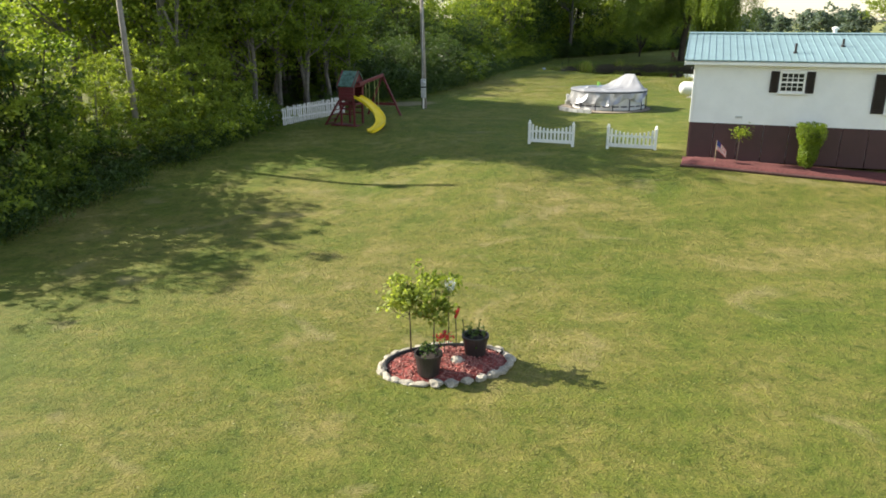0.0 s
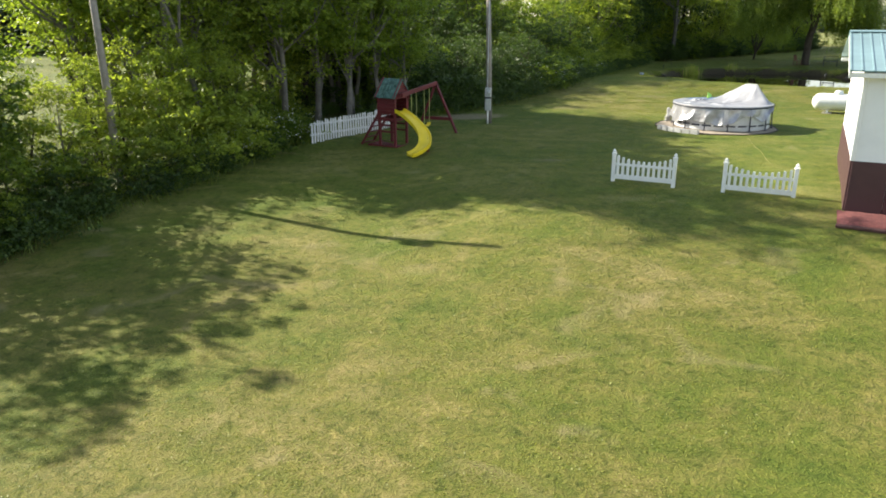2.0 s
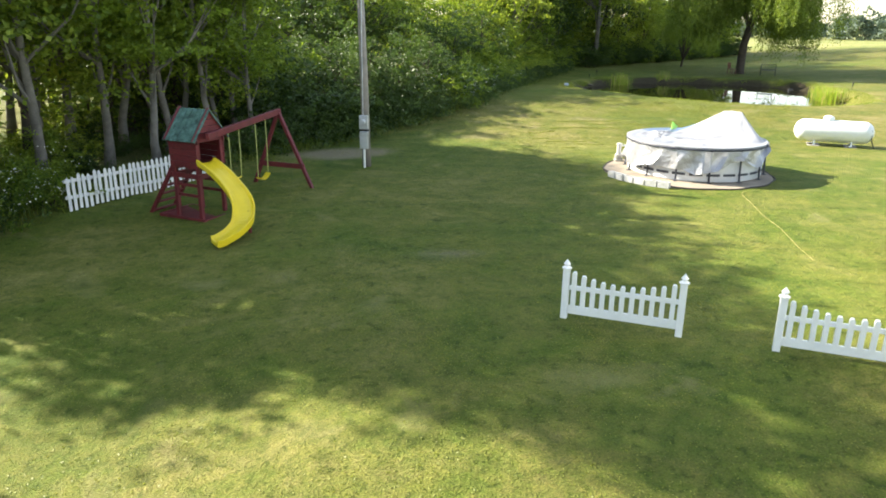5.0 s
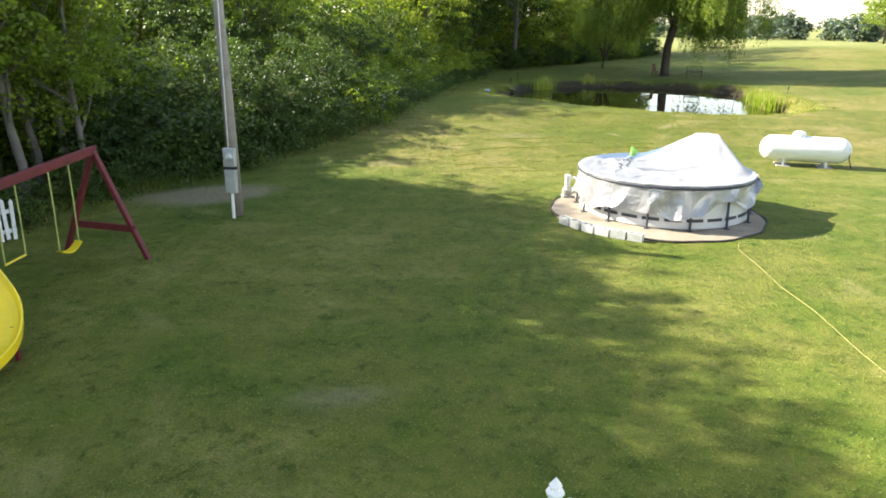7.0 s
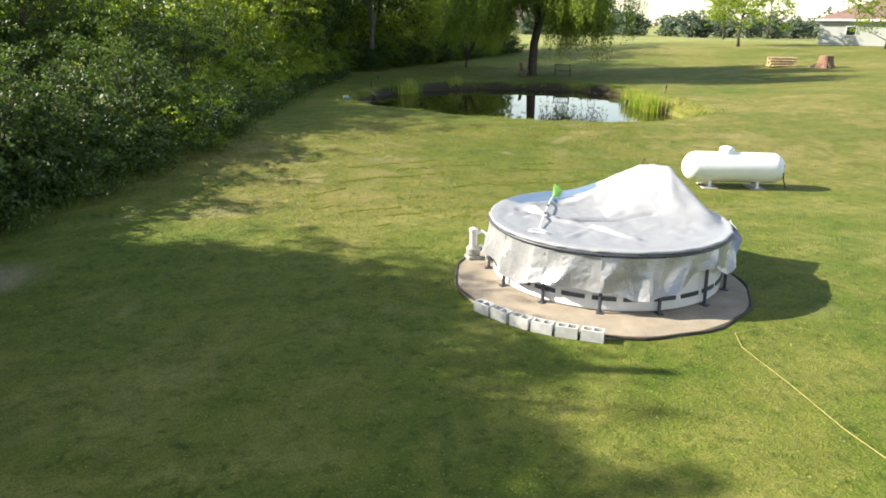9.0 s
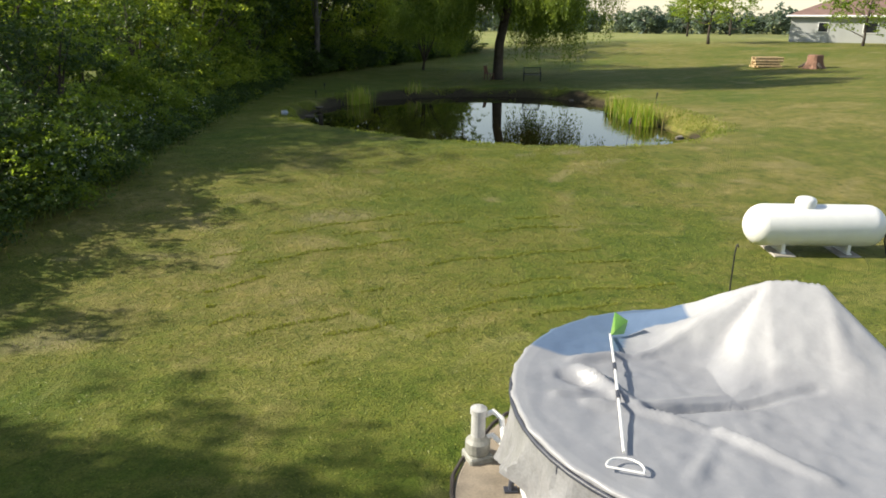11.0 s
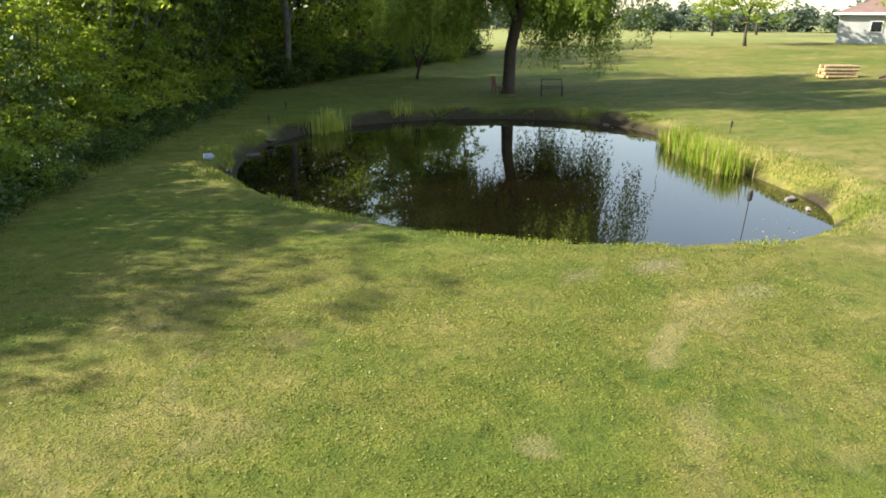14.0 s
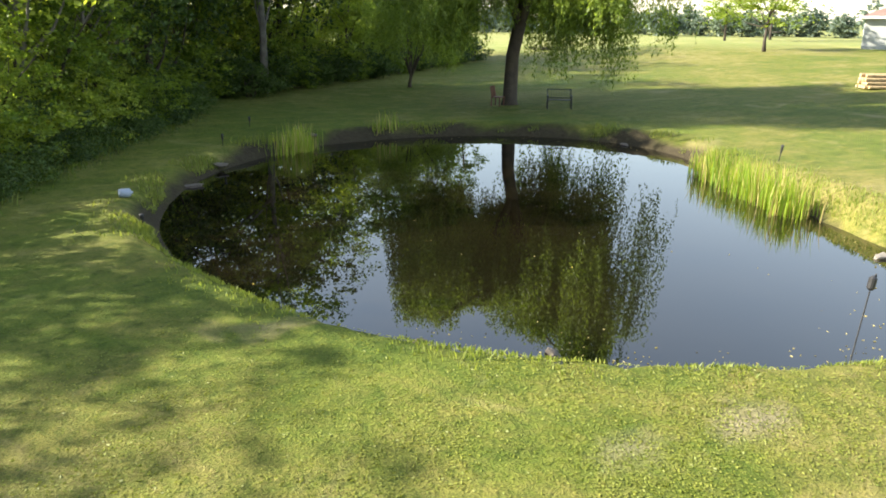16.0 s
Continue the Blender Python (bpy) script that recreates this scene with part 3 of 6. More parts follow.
    for x0, y0, s0 in ((-5.4, 42.4, 0.58), (-8.0, 43.4, 0.74), (-11.0, 44.0, 0.92), (-6.8, 43.0, 0.64), (-9.6, 44.2, 0.84), (-14, 45, 1.0), (-6.2, 43.5, 0.70), (-8.6, 44.4, 0.84), (-11.2, 45.4, 0.98), (-9.5, 45.2, 0.86), (-7.3, 44.0, 0.76), (-10.6, 44.8, 0.9), (-7.6, 45.0, 0.66), (-13.6, 34.7, 1.26), (-12.6, 36.4, 1.2), (-14.6, 36.8, 1.3), (-11.4, 35.4, 1.15), (-12.4, 38.6, 1.12), (-10.8, 43.2, 0.95), (-17.5, 34.8, 1.15), (-16.8, 36.6, 1.15)):
        stand(tall[int(r.choice((0, 2, 3)))], x0, y0, r.uniform(0, 6.28), min(s0, (7 - x0) * 0.056))
    for x0, y0, s0 in ((-10.0, 47.0, 0.70), (-12.5, 49.0, 0.75), (-15.0, 47.5, 0.9), (-9.0, 50.0, 0.6), (-18.0, 50.5, 1.0), (-14.5, 51.5, 0.8)):
        stand(tall[int(r.choice((0, 1)))], x0, y0, r.uniform(0, 6.28), s0)
    for x0, y0, s0 in ((-6.4, 46.8, 1.3), (-8.5, 48.5, 1.5), (-5.6, 48.6, 1.2), (-9.6, 45.6, 1.4), (-12.0, 47.0, 1.6), (-7.2, 50.6, 1.4), (-10.5, 50.2, 1.6), (-7.8, 44.6, 1.1), (-11.5, 43.6, 1.3)):
        stand(bush[int(r.choice((0, 2)))], x0, y0, r.uniform(0, 6.28), s0)
    # high leafy shrubs in front of the tall trees
    for x0, y0, s0, k in ((-10.1, 31.6, 0.60, 0), (-11.2, 30.4, 0.58, 2), (-12.3, 28.8, 0.52, 0), (-10.9, 32.8, 0.66, 0), (-12.8, 26.8, 0.5, 2), (-9.6, 33.4, 0.5, 1), (-12.0, 31.8, 0.7, 0), (-13.6, 29.8, 0.66, 0)):
        stand(middle[k], x0, y0, r.uniform(0, 6.28), s0)
    for x0, y0, s0, k in ((-14.0, 24.4, 1.05, 1), (-15.2, 23.0, 1.1, 3), (-16.4, 24.6, 1.15, 0), (-14.6, 21.6, 1.0, 2), (-15.8, 18.8, 0.95, 1), (-17.0, 20.4, 1.1, 0), (-15.4, 16.6, 0.85, 1)):
        stand(middle[k], x0, y0, r.uniform(0, 6.28), s0)
    # dense growth behind the meter pole, its shade put into dark leaf colour
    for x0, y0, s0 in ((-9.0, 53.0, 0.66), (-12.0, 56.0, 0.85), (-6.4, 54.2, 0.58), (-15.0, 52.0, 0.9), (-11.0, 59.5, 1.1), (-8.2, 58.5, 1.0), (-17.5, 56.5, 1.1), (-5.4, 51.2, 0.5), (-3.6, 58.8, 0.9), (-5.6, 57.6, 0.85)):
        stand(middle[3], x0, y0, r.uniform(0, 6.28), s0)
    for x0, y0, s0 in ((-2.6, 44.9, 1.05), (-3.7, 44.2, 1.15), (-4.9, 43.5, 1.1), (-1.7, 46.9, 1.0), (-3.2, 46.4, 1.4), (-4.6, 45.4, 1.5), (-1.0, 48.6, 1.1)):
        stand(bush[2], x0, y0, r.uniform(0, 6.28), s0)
    # slender trees with high crowns, whose shade falls far out on the lawn
    for x0, y0, s0 in ((-10.6, 31.5, 0.9), (-12.4, 33.2, 0.95)):
        stand(high, x0, y0, r.uniform(0, 6.28), s0)
    # undergrowth between their trunks
    for k in range(26):
        x0, y0 = r.uniform(-13, -7.5), r.uniform(34.5, 43)
        if x0 < edge_x(y0) - 1.2:
            stand(bush[int(r.integers(0, 3))] if k % 3 else weeds, x0, y0, r.uniform(0, 6.28), r.uniform(0.35, 0.6))
    # the wood further back and along the pond
    for y in np.arange(8, 110, 5.2):
        x = edge_x(min(y, 98))
        n = 2 if 42 < y < 64 else 1
        for k in range(n):
            far = (7.5 if 56 < y < 68 else 4.8 if y > 68 else 15) + 6.5 * k
            if y < 30 and k == 0:
                far = 20
            stand(tall[int(r.choice((0, 2, 3, 3)))], x - far + r.uniform(-2, 2), y + r.uniform(-2, 2), r.uniform(0, 6.28), r.uniform(0.75, 1.1) * ((0.78 + 0.1 * k) if 57.5 < y < 64 else ((0.54 + 0.1 * k) if 46 < y < 58 else 1.0)))
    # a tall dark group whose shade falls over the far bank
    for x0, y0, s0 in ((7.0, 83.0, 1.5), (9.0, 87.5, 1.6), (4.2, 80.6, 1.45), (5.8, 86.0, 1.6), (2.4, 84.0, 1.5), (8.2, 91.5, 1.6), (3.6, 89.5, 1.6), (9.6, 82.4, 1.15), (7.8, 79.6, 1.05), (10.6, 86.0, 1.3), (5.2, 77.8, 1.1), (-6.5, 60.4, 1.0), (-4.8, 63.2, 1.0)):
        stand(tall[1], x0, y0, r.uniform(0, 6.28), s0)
    # the dark wood beyond the pond
    for k in range(34):
        u = k / 33
        x0, y0 = 10.5 + 26 * u + r.uniform(-1, 1), 86 + 25 * u + r.uniform(-1.5, 3.0)
        stand(middle[int(r.integers(0, 3))], x0 - 0.5, y0 + 2.5, r.uniform(0, 6.28), r.uniform(0.8, 1.25))
        stand(bush[int(r.choice((0, 2, 2)))], x0, y0, r.uniform(0, 6.28), r.uniform(0.8, 1.3))
    for x0, y0 in ((13, 92), (16, 97), (20, 101), (24, 104), (10, 88), (15, 103), (21, 108), (28, 109), (8, 95), (33, 113), (27, 116), (38, 118), (15.2, 89.5), (17.0, 93.5)):
        stand(tall[int(r.integers(0, 3))], x0, y0, r.uniform(0, 6.28), r.uniform(1.2, 1.45))
        stand(bush[2], x0 - 1.0, y0 - 2.2, r.uniform(0, 6.28), r.uniform(1.2, 1.7))


plant_wood()
for ob in (*tall, high, *middle, *bush, weeds, rose):
    for o in (*ob.children_recursive, ob):
        bpy.data.objects.remove(o)


# ---- the white house ----
HOUSE = Matrix.Translation((8.65, 25.2, 0.0)) @ Matrix.Rotation(radians(-19.3), 4, "Z")
LONG, DEEP, SKIRT_TOP, EAVE, RIDGE = 19.0, 7.4, 1.13, 3.29, 4.02


def lap_wall(s, length, z0, z1, course=0.125, proud=0.022, m=None):
    """Clapboards from z0 to z1 on the plane y = 0, each tilted out at its foot."""
    m = m or Matrix()
    n = int(round((z1 - z0) / course))
    for i in range(n):
        a, b = z0 + i * course, z0 + (i + 1) * course
        s.add([m @ Vector(p) for p in ((0, -proud, a), (length, -proud, a), (length, -0.004, b), (0, -0.004, b), (0, 0, a), (length, 0, a))],
              [(0, 1, 2, 3), (4, 5, 1, 0)])
    return s


def build_window(parent, x, z, w, h, shutter_w=0.30):
    """A sash window with a white frame, a grid and two shutters on the front wall."""
    win = part("window", box(Shape(), (w + 0.12, 0.06, h + 0.12), Matrix.Translation((x, -0.045, z)), 0.01), VINYL, parent)
    part("pane", box(Shape(), (w, 0.02, h), Matrix.Translation((x, -0.072, z))), DARKGLASS, win, "dark window glass")
    g = Shape()
    for i in range(1, 4):
        box(g, (0.022, 0.02, h), Matrix.Translation((x - w / 2 + w * i / 4, -0.088, z)))
    for k in range(1, 4):
        box(g, (w, 0.018, 0.05 if k == 2 else 0.022), Matrix.Translation((x, -0.088, z - h / 2 + h * k / 4)))
    part("grid", g, VINYL, win)
    part("sill", box(Shape(), (w + 0.2, 0.11, 0.05), Matrix.Translation((x, -0.08, z - h / 2 - 0.08)), 0.008), VINYL, win)
    for sgn in (-1, 1):
        sh = Shape()
        cx = x + sgn * (w / 2 + 0.08 + shutter_w / 2)
        for dx in (-1, 1):
            box(sh, (0.04, 0.04, h + 0.14), Matrix.Translation((cx + dx * (shutter_w / 2 - 0.02), -0.05, z)))
        k = int((h + 0.14) / 0.07)
        for i in range(k):
            box(sh, (shutter_w - 0.06, 0.012, 0.075), Matrix.Translation((cx, -0.05, z - (h + 0.14) / 2 + 0.035 + i * (h + 0.14) / k)) @ Matrix.Rotation(radians(28), 4, "X"))
        part("shutter", sh, SHUTTER, parent, "dark louvred shutter")


def build_house():
    h = thing("house", HOUSE, "long white-sided single-storey house with a teal metal roof", "house")
    body = Shape()
    box(body, (LONG - 0.02, DEEP - 0.02, EAVE), Matrix.Translation((LONG / 2, DEEP / 2, EAVE / 2 + 0.01)))
    for x in (0.012, LONG - 0.012):
        body.add([(x, 0.01, EAVE), (x, DEEP - 0.01, EAVE), (x, DEEP / 2, RIDGE - 0.05)], [(0, 1, 2)])
    part("wall", body, SIDING, h)
    sid = lap_wall(Shape(), LONG, SKIRT_TOP, EAVE)
    part("siding", sid, SIDING, h, "white horizontal lap siding")
    side = lap_wall(Shape(), DEEP, SKIRT_TOP, EAVE, m=Matrix.Translation((0, DEEP, 0)) @ Matrix.Rotation(radians(-90), 4, "Z"))
    part("siding", side, SIDING, h, "white horizontal lap siding")
    tr = Shape()
    box(tr, (0.10, 0.10, EAVE - SKIRT_TOP), Matrix.Translation((0.0, 0.0, (EAVE + SKIRT_TOP) / 2)), 0.01)
    part("corner_trim", tr, VINYL, h)
    n = 24
    for i in range(n):
        w = LONG / n
        sk = box(Shape(), (w - 0.012, 0.05, SKIRT_TOP + 0.15), Matrix.Translation((w * (i + 0.5), -0.012, SKIRT_TOP / 2 - 0.08)), 0.008)
        part("skirting_panel", sk, SKIRT, h, "dark maroon skirting panel")
    for i in range(9):
        w = DEEP / 9
        sk = box(Shape(), (0.05, w - 0.012, SKIRT_TOP + 0.15), Matrix.Translation((-0.012, w * (i + 0.5), SKIRT_TOP / 2 - 0.08)), 0.008)
        part("skirting_panel", sk, SKIRT, h, "dark maroon skirting panel")
    # roof: two sheets with raised ribs, fascia and ridge cap
    over, end = 0.32, 0.38
    slope = math.atan2(RIDGE - EAVE, DEEP / 2)
    for sgn in (0, 1):
        sheet, ribs = Shape(), Shape()
        run = (DEEP / 2 + over) / math.cos(slope)
        m = Matrix.Translation((-end, DEEP / 2, RIDGE)) if sgn == 0 else Matrix.Translation((LONG + end, DEEP / 2, RIDGE)) @ Matrix.Rotation(math.pi, 4, "Z")
        m = m @ Matrix.Rotation(slope, 4, "X")
        box(sheet, (LONG + 2 * end, run, 0.03), m @ Matrix.Translation(((LONG + 2 * end) / 2, -run / 2, 0)))
        k = int((LONG + 2 * end) / 0.232)
        for i in range(k + 1):
            box(ribs, (0.032, run + 0.01, 0.018), m @ Matrix.Translation((0.03 + i * (LONG + 2 * end - 0.06) / k, -run / 2, 0.022)))
        roof = part("roof", sheet, ROOF_METAL, h, "teal ribbed metal roofing")
        part("rib", ribs, ROOF_METAL, roof)
        fas = Shape()
        box(fas, (LONG + 2 * end, 0.03, 0.11), m @ Matrix.Translation(((LONG + 2 * end) / 2, -run + 0.02, -0.10)) @ Matrix.Rotation(-slope, 4, "X"))
        box(fas, (LONG + 2 * end, over, 0.02), m @ Matrix.Translation(((LONG + 2 * end) / 2, -run + over / 2 + 0.02, -0.13)) @ Matrix.Rotation(-slope, 4, "X"))
        box(fas, (0.03, run, 0.16), m @ Matrix.Translation((0.02, -run / 2, -0.09)))
        part("fascia", fas, VINYL, roof, "white fascia and soffit")
    cap = Shape()
    for sgn in (-1, 1):
        box(cap, (LONG + 2 * end, 0.20, 0.02), Matrix.Translation((LONG / 2, DEEP / 2 + sgn * 0.09, RIDGE + 0.035)) @ Matrix.Rotation(-sgn * slope, 4, "X"))
    part("ridge_cap", cap, ROOF_METAL, h)
    for x, yy, hh in ((3.1, 0.75, 0.34), (4.65, 1.75, 0.28)):
        z = EAVE + (RIDGE - EAVE) * yy / (DEEP / 2)
        v = Shape()
        lathe(v, [(0.075, -0.1), (0.07, 0.06), (0.04, 0.08), (0.04, hh), (0.03, hh)], 12, Matrix.Translation((x, yy, z)))
        part("vent_pipe", v, BLACK, h, "black plumbing vent")
    ch = Shape()
    lathe(ch, [(0.07, -0.5), (0.07, 0.16), (0.12, 0.17), (0.12, 0.23), (0.04, 0.27)], 14, Matrix.Translation((4.7, DEEP / 2 + 0.5, RIDGE)))
    part("flue", ch, VINYL, h, "white capped flue")
    build_window(h, 3.05, 2.56, 0.66, 0.56, 0.26)
    build_window(h, 6.32, 2.25, 0.85, 1.10, 0.36)
    build_window(h, 11.5, 2.25, 0.85, 1.10, 0.36)
    sm = Shape()
    box(sm, (0.22, 0.05, 0.07), Matrix.Translation((1.55, -0.04, 1.36)), 0.01)
    part("vent", sm, STEEL, h, "small grey wall vent")
    # mulch bed along the front
    b = thing("mulch_bed", HOUSE, "long red mulch bed with low edging along the house", "flower bed", kind="structure")
    bed = Shape()
    nx, ny = 90, 8
    vs, fs = [], []
    for j in range(ny + 1):
        for i in range(nx + 1):
            x, y = -0.15 + i * (LONG + 0.3) / nx, -0.03 - j * 1.25 / ny
            w = HOUSE @ Vector((x, y, 0))
            e = min(1, j * 0.5, (ny - j) * 0.9, i * 0.5, (nx - i) * 0.5)
            vs.append((x, y, gz(w.x, w.y) + 0.0 + 0.12 * e + 0.03 * noise.noise(Vector((x * 3, y * 3, 1)))))
    for j in range(ny):
        for i in range(nx):
            a = j * (nx + 1) + i
            fs.append((a + nx + 1, a + nx + 2, a + 1, a))
    part("mulch", bed.add(vs, fs), plain("dark_red_mulch", (0.15, 0.045, 0.042), 0.95, 0.45, 14.0, relief=0.9, relief_scale=45), b, smooth=True)
    ed = Shape()
    w = [HOUSE @ Vector((x, -1.30, 0)) for x in np.linspace(-0.18, LONG, 40)]
    tube(ed, [(-0.18 + i * (LONG + 0.18) / 39, -1.30, gz(p.x, p.y) + 0.05) for i, p in enumerate(w)], 0.055, 6)
    part("edging", ed, plain("brown_edging", (0.11, 0.05, 0.045), 0.8, 0.3), b, "brown timber edging")


build_house()


# ---- picket panels ----
def build_picket_panel(name, a, b, post_h, mat, n, label, dip=0.16, sub=True):
    """A scalloped white panel between two capped posts."""
    a, b = Vector((*a, gz(*a))), Vector((*b, gz(*b)))
    d = b - a
    L = d.length
    m = Matrix.Translation(a) @ Matrix.Rotation(math.atan2(d.y, d.x), 4, "Z")
    f = thing(name, m, label, "fence", "white picket panels")
    for x in (0, L):
        s = Shape()
        box(s, (0.10, 0.10, post_h), Matrix.Translation((x, 0, post_h / 2 - 0.04)), 0.008)
        p = part("post", s, mat, f)
        c = Shape()
        lathe(c, [(0.075, 0), (0.075, 0.02), (0.04, 0.035), (0.03, 0.05), (0.055, 0.075), (0.03, 0.11), (0.0, 0.15)], 8, Matrix.Translation((x, 0, post_h - 0.045)) @ Matrix.Rotation(radians(45), 4, "Z"))
        part("post_cap", c, mat, p)
    for z, hh in ((0.145, 0.13), (0.50, 0.07)):
        part("rail", box(Shape(), (L - 0.1, 0.045, hh), Matrix.Translation((L / 2, 0, z)), 0.006), mat, f)
    for i in range(n):
        x = 0.05 + (L - 0.1) * (i + 0.5) / n
        u = 2 * (i + 0.5) / n - 1
        top = 0.62 + dip * u * u
        s = Shape()
        w = 0.034
        prof = [(-w, 0.2), (w, 0.2), (w, top - 0.03), (w * 0.6, top), (-w * 0.6, top), (-w, top - 0.03)]
        vs = [(x + px, yy, pz) for yy in (-0.034, 0.034) for px, pz in prof]
        k = len(prof)
        s.add(vs, [tuple(range(k)), tuple(range(2 * k - 1, k - 1, -1))] + [(i2, (i2 + 1) % k + 0, (i2 + 1) % k + k, i2 + k)[::-1] for i2 in range(k)])
        part("picket", s, mat, f)


build_picket_panel("picket_fence", (3.36, 27.84), (4.95, 27.27), 0.84, VINYL, 11, "short white vinyl picket panel with scooped top and capped posts")
build_picket_panel("picket_fence", (6.19, 26.84), (7.80, 26.24), 0.84, VINYL, 11, "short white vinyl picket panel with scooped top and capped posts")


# ---- old white fence by the wood ----
def build_white_fence():
    a, b = Vector((-7.6, 34.15, 0)), Vector((-5.15, 37.95, 0))
    d = b - a
    m = Matrix.Translation((a.x, a.y, 0)) @ Matrix.Rotation(math.atan2(d.y, d.x), 4, "Z")
    f = thing("picket_fence", m, "weathered white wooden picket fence in front of the wood", "fence")
    L, n = d.length, 33
    r = random.Random(4)
    for z in (0.26, 0.66):
        part("rail", box(Shape(), (L, 0.035, 0.08), Matrix.Translation((L / 2, 0.03, z + gz(-6.4, 36))) @ Matrix.Rotation(0.0, 4, "Y")), WHITE_PAINT, f)
    for i in range(n):
        x = L * (i + 0.5) / n
        p = a.lerp(b, (i + 0.5) / n)
        z0 = gz(p.x, p.y) + r.uniform(-0.02, 0.02)
        w, top = 0.038, 0.86 + r.uniform(-0.02, 0.03)
        s = Shape()
        t = Matrix.Translation((x, 0, z0)) @ Matrix.Rotation(r.uniform(-0.035, 0.035), 4, "Y")
        prof = [(-w, 0.02), (w, 0.02), (w, top - 0.05), (0, top), (-w, top - 0.05)]
        s.add([t @ Vector((px, yy, pz)) for yy in (-0.02, 0.0) for px, pz in prof], [(0, 1, 2, 3, 4), (9, 8, 7, 6, 5)] + [(k, k + 5, (k + 1) % 5 + 5, (k + 1) % 5) for k in range(5)])
        part("picket", s, WHITE_PAINT, f)


build_white_fence()


# ---- play tower with slide and swings ----
def build_play_tower():
    g = -0.26
    m = Matrix.Translation((-4.26, 33.88, g)) @ Matrix.Rotation(radians(-25), 4, "Z")
    t = thing("play_tower", m, "red-stained wooden play tower with a yellow slide and swings", "playset")
    inv = m.inverted()
    W, D, DECK = 0.35, 0.37, 1.30
    for x in (-W, W):
        for y in (-D, D):
            part("post", box(Shape(), (0.09, 0.09, 1.95), Matrix.Translation((x, y, 0.955)), 0.008), REDWOOD, t)
    deck = Shape()
    for i in range(6):
        box(deck, (2 * W + 0.12, 0.145, 0.035), Matrix.Translation((0, -D + 0.07 + i * 0.14, DECK)), 0.004)
    part("deck", deck, REDWOOD, t)
    for i, (sx, sy) in enumerate(((0, -1), (0, 1), (-1, 0))):
        for k in range(4):
            s = Shape()
            if sx == 0:
                box(s, (2 * W + 0.12, 0.028, 0.132), Matrix.Translation((0, sy * (D + 0.06), DECK + 0.04 + k * 0.14)), 0.004)
            else:
                box(s, (0.028, 2 * D + 0.06, 0.132), Matrix.Translation((sx * (W + 0.06), 0, DECK + 0.04 + k * 0.14)), 0.004)
            part("board", s, REDWOOD, t)
    for sy in (-1, 1):
        for z in (1.08, 1.86):
            part("beam", box(Shape(), (2 * W + 0.2, 0.045, 0.11), Matrix.Translation((0, sy * (D + 0.035), z)), 0.006), REDWOOD, t)
    for sx in (-1, 1):
        for z in (1.08, 1.90):
            part("beam", box(Shape(), (0.045, 2 * D + 0.16, 0.11), Matrix.Translation((sx * (W + 0.035), 0, z)), 0.006), REDWOOD, t)
    # lattice rails under the deck
    for x0, x1, y in ((-W, W, -D), (-W, W, D)):
        for z in (0.62, 0.86):
            part("rail", box(Shape(), (x1 - x0, 0.03, 0.07), Matrix.Translation(((x0 + x1) / 2, y, z)), 0.005), REDWOOD, t)
    # gable roof
    rise, eave = 2.54, 1.90
    half = D + 0.16
    sl = math.atan2(rise - eave, half)
    for sgn in (-1, 1):
        run = half / math.cos(sl) + 0.03
        s = Shape()
        mm = Matrix.Translation((0, 0, rise)) @ (Matrix.Rotation(math.pi, 4, "Z") if sgn > 0 else Matrix()) @ Matrix.Rotation(sl, 4, "X")
        box(s, (2 * W + 0.26, run, 0.02), mm @ Matrix.Translation((0, -run / 2, 0)))
        roof = part("roof", s, GREEN_PLASTIC, t, "mottled green roof panel")
        for i in range(7):
            part("rib", box(Shape(), (0.022, run, 0.02), mm @ Matrix.Translation((-W - 0.1 + i * (2 * W + 0.2) / 6, -run / 2, 0.018))), GREEN_PLASTIC, roof)
    for sx in (-1, 1):
        s = Shape()
        x = sx * (W + 0.05)
        for z in (1.98, 2.12, 2.26, 2.40):
            w = half * (rise - z) / (rise - eave)
            box(s, (0.02, 2 * w, 0.13), Matrix.Translation((x, 0, z)), 0.003)
        for sgn in (-1, 1):
            tube(s, [(x + sx * 0.02, 0, rise + 0.02), (x + sx * 0.02, sgn * (half + 0.02), eave - 0.01)], 0.04, 4)
        part("gable", s, REDWOOD, t)
    # sand floor frame
    fr = Shape()
    for y in (-D - 0.12, D + 0.12):
        box(fr, (2 * W + 0.7, 0.05, 0.14), Matrix.Translation((-0.15, y, 0.06)), 0.006)
    for x in (-W - 0.48, W + 0.18):
        box(fr, (0.05, 2 * D + 0.26, 0.14), Matrix.Translation((x, 0, 0.06)), 0.006)
    box(fr, (2 * W + 0.64, 2 * D + 0.2, 0.05), Matrix.Translation((-0.15, 0, 0.085)))
    part("floor_frame", fr, REDWOOD, t)
    # slanting ladder on the open side
    for y in (-D + 0.02, D - 0.02):
        s = Shape()
        tube(s, [(-W - 0.05, y, DECK), (-W - 0.95, y, 0.0)], 0.055, 4)
        part("ladder_rail", s, REDWOOD, t)
    for k in range(6):
        f = (k + 0.5) / 6
        part("rung", box(Shape(), (0.11, 2 * D, 0.035), Matrix.Translation((-W - 0.05 - 0.9 * f, 0, DECK * (1 - f))), 0.005), REDWOOD, t)
    # swing beam and end frame
    apex, foot_r, foot_l = (inv @ Vector(p) for p in ((-3.03, 36.70, 1.90), (-2.12, 36.23, gz(-2.12, 36.23)), (-3.82, 36.95, gz(-3.8, 36.9))))
    start = inv @ Vector((-3.80, 33.42, 1.74))
    d = (apex - start)
